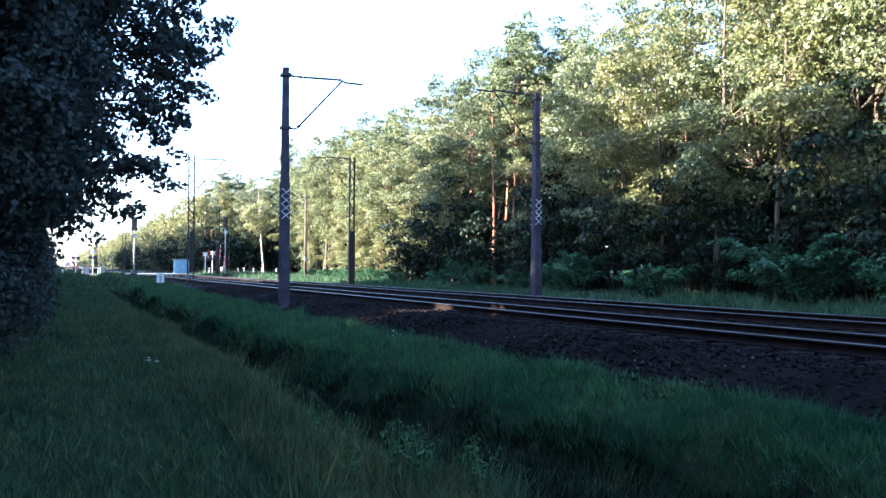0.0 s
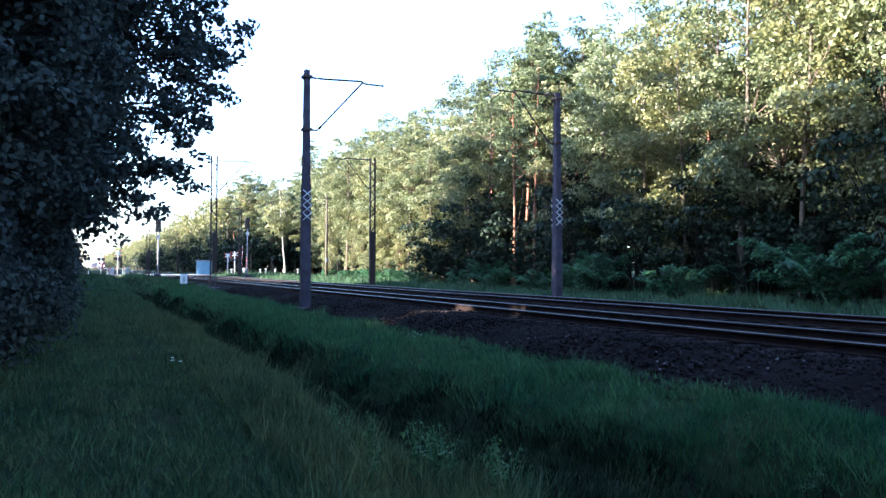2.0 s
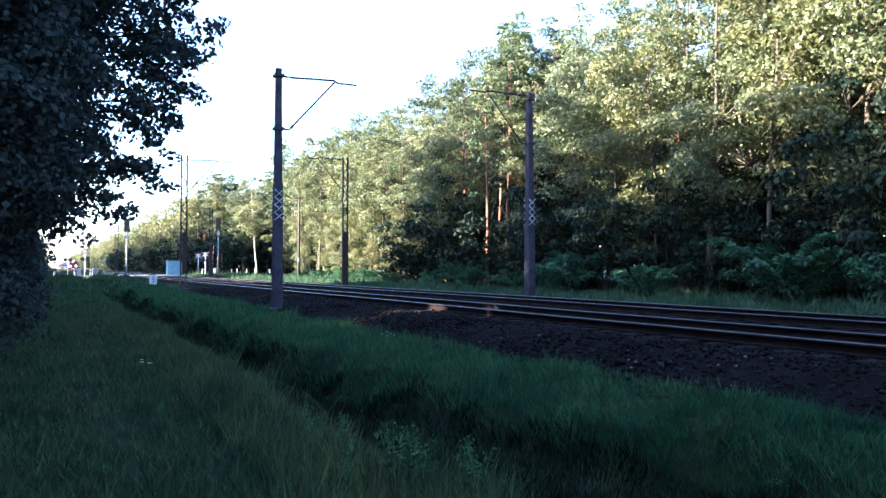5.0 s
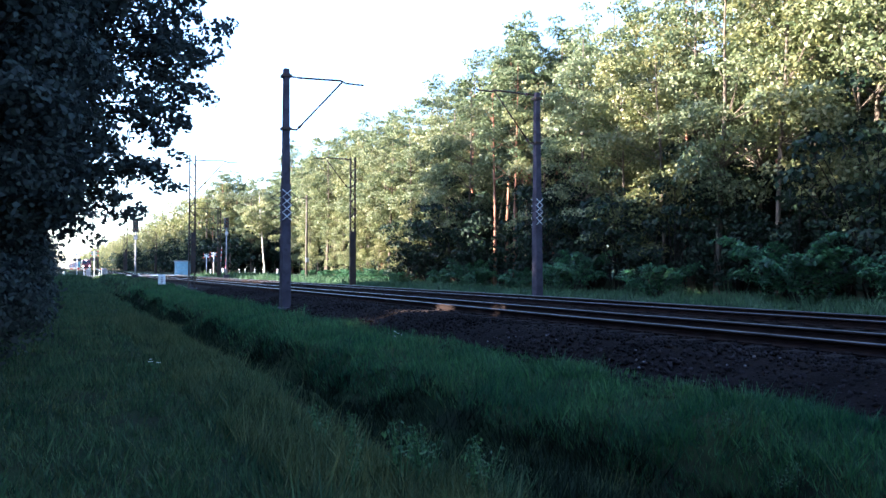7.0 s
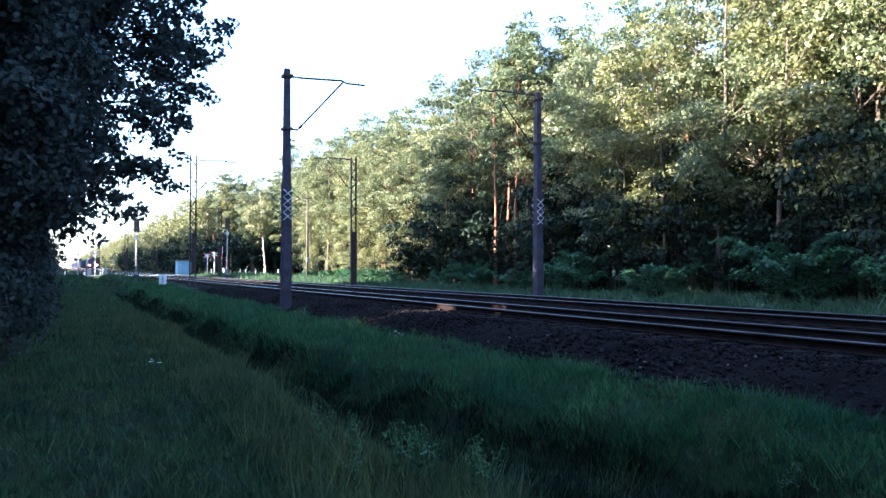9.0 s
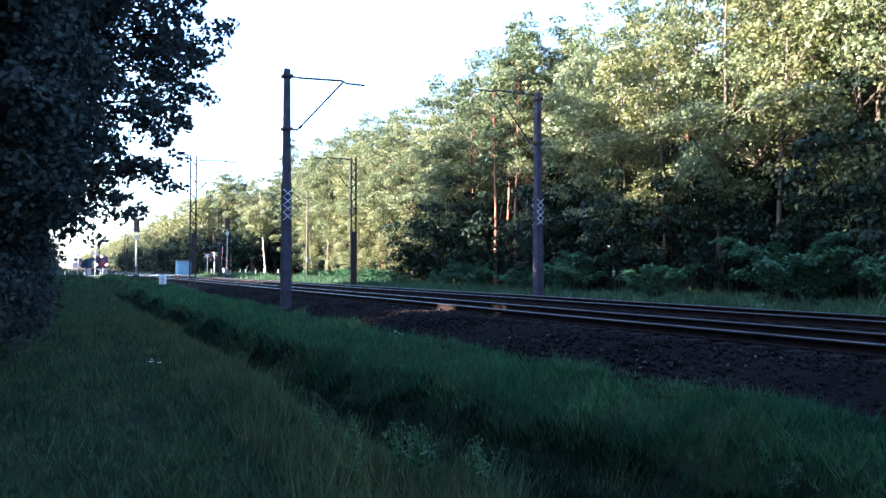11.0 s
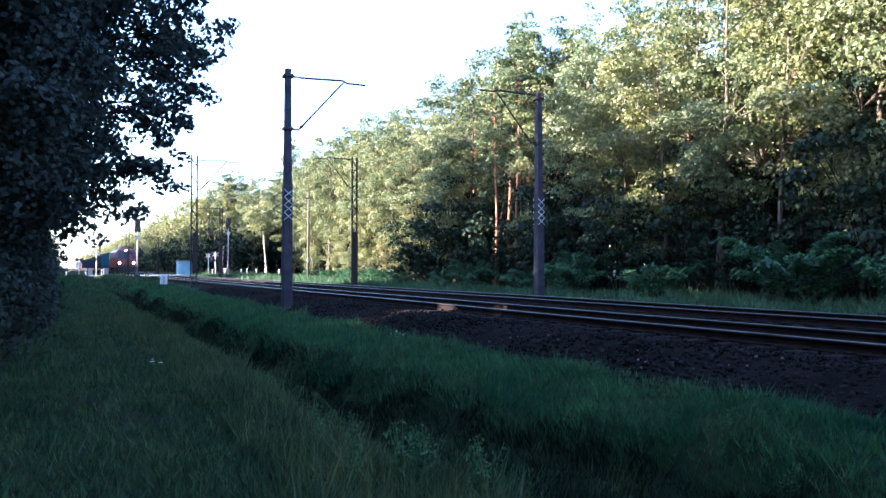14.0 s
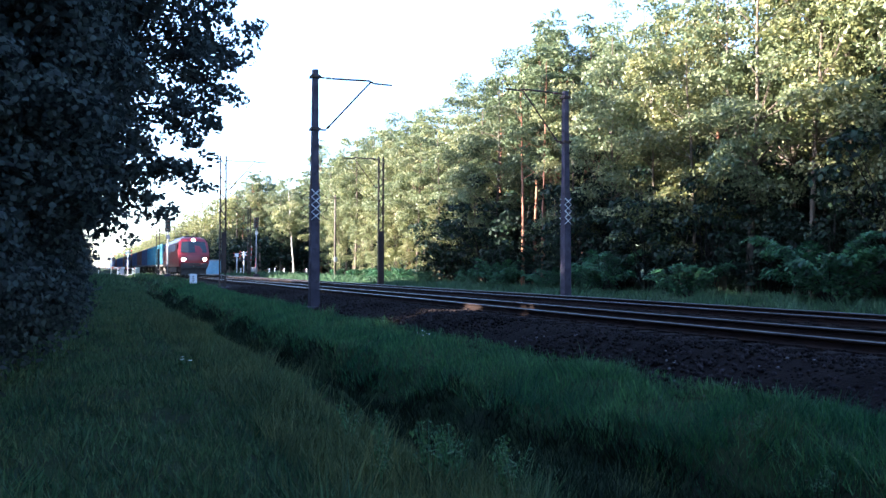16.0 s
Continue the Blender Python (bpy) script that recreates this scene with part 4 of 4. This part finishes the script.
for y in (84, 86.5, 89, 91.5, 94, 96.5, 99, 101.5, 104, 106, 119, 122, 125, 128):
    bspots.append((33.0 + rt.uniform(-1.0, 1.5), y, 3, rt.uniform(0.8, 1.2)))
    bspots.append((37.0 + rt.uniform(-1.0, 1.5), y, 3, rt.uniform(1.1, 1.5)))
y = 6.0
while y < 100:
    bspots.append((-2.5 + rt.uniform(-0.4, 0.2) - (0.5 if y < 9 else 0) + 0.012 * y, y, 2, rt.uniform(0.85, 1.2)))
    y += rt.uniform(1.6, 2.4) if y < 30 else rt.uniform(3.0, 5.0)
bm_models, bused = [B1, B2, B3, B4], set()
for x, y, k, s in bspots:
    m = pose(x, y, float(land(np.array(x), np.array(y))) - 0.05, 0, 0, rt.uniform(0, 360)) @ Matrix.Diagonal((s, s, s * rt.uniform(0.85, 1.15), 1))
    if k in bused:
        b_ob = copy_thing(bm_models[k], m)
    else:
        b_ob = bm_models[k]
        bused.add(k)
    b_ob.matrix_basis = m


# ---- grass ----
def grass_field(name, label, material, n, xr, yr, power, h0, h1, w, seed, follow=False):
    rng = np.random.default_rng(seed)
    y = yr[0] + (yr[1] - yr[0]) * rng.random(n) ** power
    x = rng.uniform(xr[0], xr[1], n)
    # blades gather in tufts of their own height and bend
    tufts = max(1, n // 45)
    own = rng.integers(0, tufts, n)
    tall, bend = np.exp(rng.normal(0, 0.3, tufts))[own], rng.uniform(0, 6.28, tufts)[own]
    first_of = rng.integers(0, n, tufts)[own]
    gather = rng.random(n) < 0.7
    tx, ty = x[first_of], y[first_of]
    x = np.where(gather, np.clip(tx + rng.normal(0, 0.07, n) * (1 + ty / 14), *xr), x)
    y = np.where(gather, ty + rng.normal(0, 0.07, n) * (1 + ty / 14), y)
    if follow:
        x = x + ditch_shift(x, y)
    z = land(x, y) - 0.02
    patch = 0.55 + 0.45 * np.sin(x * 1.9 + 1.3 * np.sin(y * 0.7)) * np.sin(y * 1.1 + np.sin(x * 1.3))
    h = rng.uniform(h0, h1, n) * (0.65 + 0.5 * patch) * np.where(gather, tall, 0.8)
    a = rng.uniform(0, 6.28, n)
    lean = rng.uniform(0.1, 0.95, n) * h
    la = np.where(gather, bend + rng.normal(0, 0.9, n), rng.uniform(0, 6.28, n))
    ww = w * rng.uniform(0.6, 1.4, n) * (1 + y / 18)
    dx, dy = np.cos(a) * ww, np.sin(a) * ww
    v = np.empty((n, 3, 3))
    v[:, 0] = np.stack([x - dx, y - dy, z], 1)
    v[:, 1] = np.stack([x + dx, y + dy, z], 1)
    v[:, 2] = np.stack([x + np.cos(la) * lean, y + np.sin(la) * lean, z + h], 1)
    tri = np.arange(3 * n)
    me = raw_mesh(name, v.reshape(-1, 3), tri, 3)
    tagged(mesh_part(name, me, material), label, "grass", kind="stuff")


grass_field("grass", "short trodden green grass along the path", M_GRASS, 150000, (-3.0, 3.2), (2.0, 60.0), 1.9, 0.05, 0.17, 0.0065, 51)
grass_field("bank_grass", "lush green grass on the bank beside the ballast", M_BANK, 135000, (4.5, 6.95), (2.0, 60.0), 1.8, 0.06, 0.2, 0.006, 55, follow=True)
grass_field("ditch_grass", "dark rank sedge filling the ditch, coloured blacker for its shade", M_SEDGE, 66000, (3.0, 4.65), (2.0, 50.0), 1.8, 0.07, 0.24, 0.007, 56, follow=True)
grass_field("ditch_edge_grass", "taller olive grass tufts along the ditch edge", M_STRAW, 24000, (1.5, 2.8), (2.5, 26.0), 1.5, 0.09, 0.27, 0.0045, 57, follow=True)
grass_field("meadow_grass", "grass on the verge beyond the tracks", M_VERGE, 60000, (17.2, 25.0), (2.0, 110.0), 1.3, 0.15, 0.45, 0.012, 52)
grass_field("dry_stalks", "pale seeding grass stalks among the green", M_STRAW, 5000, (0.5, 6.6), (3.0, 40.0), 1.9, 0.2, 0.42, 0.0025, 53)
grass_field("worn_grass", "dull olive worn grass on the path", M_STRAW, 40000, (-2.6, 2.6), (2.0, 45.0), 1.9, 0.05, 0.18, 0.005, 58)
grass_field("distant_grass", "grass by the path near the crossing", M_GRASS, 30000, (-3.0, 7.2), (50.0, 106.0), 1.0, 0.12, 0.3, 0.012, 54)


# ---- weeds ----
def weed(seed, height, flower=False):
    rng = np.random.default_rng(seed)
    e = thing("weed", "tall leafy weed with white flowers in the grass" if flower else "tall leafy green weed at the ditch edge", "weed", "weeds by the ditch")
    pts, stems = [], bmesh.new()
    tips = []
    for k in range(5):
        a = rng.uniform(0, 6.28)
        top = Vector((math.cos(a) * 0.12, math.sin(a) * 0.12, height * rng.uniform(0.65, 1.0)))
        add_path_tube(stems, [(0.02 * math.cos(a), 0.02 * math.sin(a), -0.05), top * 0.55 + Vector((0, 0, 0.02)), top], [0.005, 0.004, 0.002], 5)
        tips.append(top)
        for j in range(26):
            p = top * rng.uniform(0.2, 1.0)
            pts.append((p.x + rng.normal() * 0.03, p.y + rng.normal() * 0.03, p.z))
    part("stem", stems, M_SHRUB, e)
    mesh_part("leaves", leaf_mesh("leaves", np.array(pts), 0.048, 0.02, rng, -0.2), M_WEED, e)
    if flower:
        for t in tips:
            bm = bmesh.new()
            for k in range(6):
                c = t + Vector((math.cos(k) * 0.02, math.sin(k) * 0.02, 0.008))
                add_tube(bm, c, c + Vector((0, 0, 0.006)), 0.012, n=6)
            part("flower", bm, M_WHITE, e, "small white flower head")
    return e


w_plain, w_flower = weed(71, 0.5), weed(72, 0.3, True)
first = {0: w_plain, 1: w_flower}
for x, y, k, z in ((3.0, 4.95, 0, 1.0), (2.85, 5.6, 0, 0.85), (2.15, 5.6, 0, 0.8), (2.2, 6.6, 0, 0.9), (4.95, 4.9, 0, 0.9), (2.9, 7.6, 0, 0.8), (5.2, 9.2, 0, 0.8),
                   (2.6, 4.4, 0, 0.9), (2.3, 5.05, 0, 1.15), (2.5, 5.05, 0, 1.1), (2.62, 5.4, 0, 0.9), (1.9, 5.0, 0, 0.7), (5.35, 4.2, 0, 1.1), (5.6, 4.3, 0, 0.9), (5.9, 5.2, 0, 0.8), (5.5, 6.6, 0, 0.7), (6.3, 13.4, 0, 0.8), (1.35, 12.0, 1, 0.7), (6.5, 14.4, 1, 0.9), (6.7, 15.2, 1, 1.0)):
    m = pose(x, y, float(land(np.array(x), np.array(y))), 0, 0, 77 * x + 31 * y) @ Matrix.Diagonal((z, z, z, 1))
    if k in first:
        first.pop(k).matrix_basis = m
    else:
        copy_thing((w_plain, w_flower)[k], m)


# ---- the train ----
def bogie(parent, y, wheelbase=2.6, r=0.46):
    b = part("bogie", box(-1.05, 1.05, y - wheelbase / 2 - 0.5, y + wheelbase / 2 + 0.5, 0.42, 0.85, bevel=0.06), M_LOCODARK, parent, "dark bogie frame")
    for s in (-1, 1):
        for k in (-1, 1):
            part("wheel", tube((s * 0.7, y + k * wheelbase / 2, r), (s * 0.84, y + k * wheelbase / 2, r), r, n=20), M_LOCODARK, b)
    return b


def locomotive():
    e = thing("locomotive", "red electric freight locomotive with lit headlamps", "locomotive")
    # nose lines: how far back the front lies at each height
    zs = [0.95, 1.25, 1.6, 2.05, 2.35, 3.35, 3.7, 3.88]
    back = [0.12, 0.0, 0.0, 0.06, 0.2, 0.85, 1.15, 1.5]
    wide = [1.38, 1.46, 1.49, 1.49, 1.49, 1.40, 1.15, 0.75]
    L = 18.9
    bm = bmesh.new()

    def ring(end):
        rows = []
        for z, b, w in zip(zs, back, wide):
            row = []
            for u in (-1, -0.85, -0.4, 0, 0.4, 0.85, 1):
                bulge = 0.22 * abs(u) ** 2.5
                yy = b + bulge
                row.append(bm.verts.new((u * w, yy if end == 0 else L - yy, z)))
            rows.append(row)
        return rows
    f0, f1 = ring(0), ring(1)
    for rows, flip in ((f0, False), (f1, True)):
        for a, b in zip(rows, rows[1:]):
            for i in range(6):
                q = (a[i], a[i + 1], b[i + 1], b[i])
                bm.faces.new(q[::-1] if flip else q)
    for i in range(len(zs) - 1):
        bm.faces.new((f0[i][0], f0[i + 1][0], f1[i + 1][0], f1[i][0]))
        bm.faces.new((f0[i + 1][-1], f0[i][-1], f1[i][-1], f1[i + 1][-1]))
    for i in range(6):
        bm.faces.new((f0[-1][i], f0[-1][i + 1], f1[-1][i + 1], f1[-1][i]))
        bm.faces.new((f0[0][i + 1], f0[0][i], f1[0][i], f1[0][i + 1]))
    bmesh.ops.recalc_face_normals(bm, faces=bm.faces)
    part("body", bm, M_LOCORED, e)
    for end in (0, 1):
        s = 1 if end == 0 else -1
        y0 = 0 if end == 0 else L
        # windscreen slab parallel to the sloping front
        bm = bmesh.new()
        front = [(-1.28, 2.34, 0.2 + 0.13), (-0.5, 2.32, 0.19 - 0.03), (0.5, 2.32, 0.19 - 0.03), (1.28, 2.34, 0.2 + 0.13),
                 (1.14, 3.4, 0.89 + 0.08), (0.5, 3.44, 0.91 - 0.02), (-0.5, 3.44, 0.91 - 0.02), (-1.14, 3.4, 0.89 + 0.08)]
        va = [bm.verts.new((x, y0 + s * (yy - 0.03), z)) for x, z, yy in front]
        vb = [bm.verts.new((x, y0 + s * (yy + 0.14), z)) for x, z, yy in front]
        bm.faces.new(va)
        for i in range(8):
            bm.faces.new((va[i], va[(i + 1) % 8], vb[(i + 1) % 8], vb[i]))
        bmesh.ops.recalc_face_normals(bm, faces=bm.faces)
        part("windscreen", bm, M_GLASSDARK, e, "dark sloping windscreen")
        part("nose_band", box(-1.3, 1.3, min(y0 - s * 0.03, y0 + s * 0.1), max(y0 - s * 0.03, y0 + s * 0.1), 1.12, 1.3, bevel=0.02), M_LOCODARK, e, "dark lower nose band")
        part("bumper", box(-1.3, 1.3, min(y0 + s * 0.02, y0 + s * 0.4), max(y0 + s * 0.02, y0 + s * 0.4), 0.75, 1.08, bevel=0.03), M_LOCODARK, e)
        part("plough", box(-1.2, 1.2, min(y0 + s * 0.15, y0 + s * 0.25), max(y0 + s * 0.15, y0 + s * 0.25), 0.18, 0.72, bevel=0.02), M_LOCODARK, e, "dark rail guard plate")
        for x in (-0.93, 0.93):
            bf = part("buffer", tube((x, y0 - s * 0.5, 1.05), (x, y0 + s * 0.1, 1.05), 0.12, n=14), M_LOCODARK, e)
            part("buffer_head", tube((x, y0 - s * 0.56, 1.05), (x, y0 - s * 0.5, 1.05), 0.26, n=18), M_LOCODARK, bf)
            hl = part("headlamp", box(x - 0.3, x + 0.3, min(y0 - s * 0.02, y0 + s * 0.2), max(y0 - s * 0.02, y0 + s * 0.2), 1.55, 1.86, bevel=0.04), M_BLACK, e, "headlamp cluster")
            if end == 0:
                for dx in (0.0, 0.2):
                    xx = x + math.copysign(0.14 - dx, x)
                    part("lamp_glass", tube((xx, -0.05, 1.66), (xx, -0.02, 1.66), 0.12, n=16), M_LAMP, hl, "lit white headlamp")
        part("coupler", box(-0.1, 0.1, min(y0 - s * 0.45, y0 + s * 0.1), max(y0 - s * 0.45, y0 + s * 0.1), 0.9, 1.1, bevel=0.02), M_LOCODARK, e)
        for sx in (-1, 1):
            part("side_window", box(min(sx * 1.38, sx * 1.465), max(sx * 1.38, sx * 1.465), min(y0 + s * 1.1, y0 + s * 1.8), max(y0 + s * 1.1, y0 + s * 1.8), 2.4, 3.1, bevel=0.02), M_GLASSDARK, e, "dark cab side window")
    part("lamp_glass", tube((0, 0.95, 3.56), (0, 1.02, 3.56), 0.16, n=16), M_LAMP, e, "lit white top headlamp")
    for sx in (-1, 1):
        for k in range(5):
            part("grille", box(min(sx * 1.47, sx * 1.5), max(sx * 1.47, sx * 1.5), 4.0 + k * 2.3, 5.7 + k * 2.3, 2.5, 3.2, bevel=0.01), M_ROOFGREY, e, "grey side ventilation grille")
    part("roof_gear", box(-0.6, 0.6, 4.5, 14.5, 3.86, 4.1, bevel=0.08), M_ROOFGREY, e, "grey roof equipment")
    for y0, up in ((3.2, 0), (15.6, 1)):
        p = part("pantograph", box(-0.7, 0.7, y0 - 0.5, y0 + 0.5, 3.95, 4.02, bevel=0.01), M_STEEL, e)
        top = 5.6 if up else 4.25
        for sx in (-1, 1):
            part("arm", tube((sx * 0.4, y0, 4.0), (sx * 0.3, y0 + 0.9, (4.0 + top) / 2), 0.03, n=6), M_STEEL, p)
            part("arm", tube((sx * 0.3, y0 + 0.9, (4.0 + top) / 2), (sx * 0.5, y0 + 0.1, top), 0.025, n=6), M_STEEL, p)
        part("collector", box(-0.9, 0.9, y0, y0 + 0.2, top, top + 0.05, bevel=0.01), M_STEEL, p)
    part("underframe", box(-1.2, 1.2, 5.6, 13.3, 0.35, 0.98, bevel=0.08), M_LOCODARK, e, "dark equipment boxes below the frame")
    bogie(e, 3.9, 2.6, 0.62)
    bogie(e, 15.0, 2.6, 0.62)
    return e


def wagon(material, label):
    e = thing("freight_wagon", label, "freight wagon", "wagons of the freight train")
    L = 14.0
    bm = bmesh.new()
    for x0, x1, y0, y1 in ((-1.42, -1.36, 0.3, L - 0.3), (1.36, 1.42, 0.3, L - 0.3), (-1.36, 1.36, 0.3, 0.36), (-1.36, 1.36, L - 0.36, L - 0.3)):
        add_box(bm, x0, x1, y0, y1, 1.2, 3.45, bevel=0.01)
    part("sides", bm, material, e)
    part("floor", box(-1.38, 1.38, 0.32, L - 0.32, 1.1, 1.25), M_LOCODARK, e)
    part("load", box(-1.355, 1.355, 0.37, L - 0.37, 1.26, 3.1), M_COAL, e, "dark heaped load")
    for s in (-1, 1):
        for k in range(10):
            yy = 0.4 + k * (L - 0.8) / 9
            part("stake", box(min(s * 1.42, s * 1.5), max(s * 1.42, s * 1.5), yy - 0.05, yy + 0.05, 1.15, 3.45, bevel=0.01), material, e)
        part("top_rail", box(min(s * 1.4, s * 1.49), max(s * 1.4, s * 1.49), 0.3, L - 0.3, 3.45, 3.55, bevel=0.01), material, e)
        part("sole_bar", box(min(s * 1.3, s * 1.43), max(s * 1.3, s * 1.43), 0.1, L - 0.1, 0.95, 1.19, bevel=0.01), M_LOCODARK, e)
    for k in range(4):
        x = -1.1 + k * 0.73
        part("end_stake", box(x - 0.05, x + 0.05, 0.22, 0.3, 1.15, 3.5, bevel=0.01), material, e)
    for y0, s in ((0, 1), (L, -1)):
        for x in (-0.87, 0.87):
            part("buffer", tube((x, y0 - s * 0.3, 1.05), (x, y0 + s * 0.2, 1.05), 0.16, n=10), M_LOCODARK, e)
    bogie(e, 2.6, 1.8, 0.46)
    bogie(e, L - 2.6, 1.8, 0.46)
    return e


loco = locomotive()
loco.scale = (1.05, 1.0, 1.09)
w_teal = wagon(M_TEAL, "teal open freight wagon with upright stakes and dark load")
w_navy = wagon(M_NAVY, "dark navy open freight wagon with upright stakes and dark load")
w_brown = wagon(M_BROWN, "brown open freight wagon with upright stakes and dark load")
for w in (w_teal, w_navy, w_brown):
    w.scale = (1.05, 1.0, 1.13)
wagons = [w_teal, copy_thing(w_teal, Matrix.Identity(4)), w_navy]
for i in range(3, 20):
    base = w_brown if i % 5 == 3 else w_navy
    wagons.append(w_brown if i == 3 else copy_thing(base, Matrix.Identity(4)))


def motions():
    """The train rolls towards the camera on the nearer track at a steady speed."""
    times = [0.0, 0.1] + [0.5 * k for k in range(1, 32)] + [15.9, 16.0]
    at_end, speed = 82.2, 24.5
    for i, v in enumerate([loco] + wagons):
        back = 0.0 if i == 0 else 19.8 + 14.9 * (i - 1)
        rows = [(t, pose(TRACKS[0], at_end + speed * (16 - t) + back, RAIL_TOP)) for t in times]
        walk(v, rows)


motions()
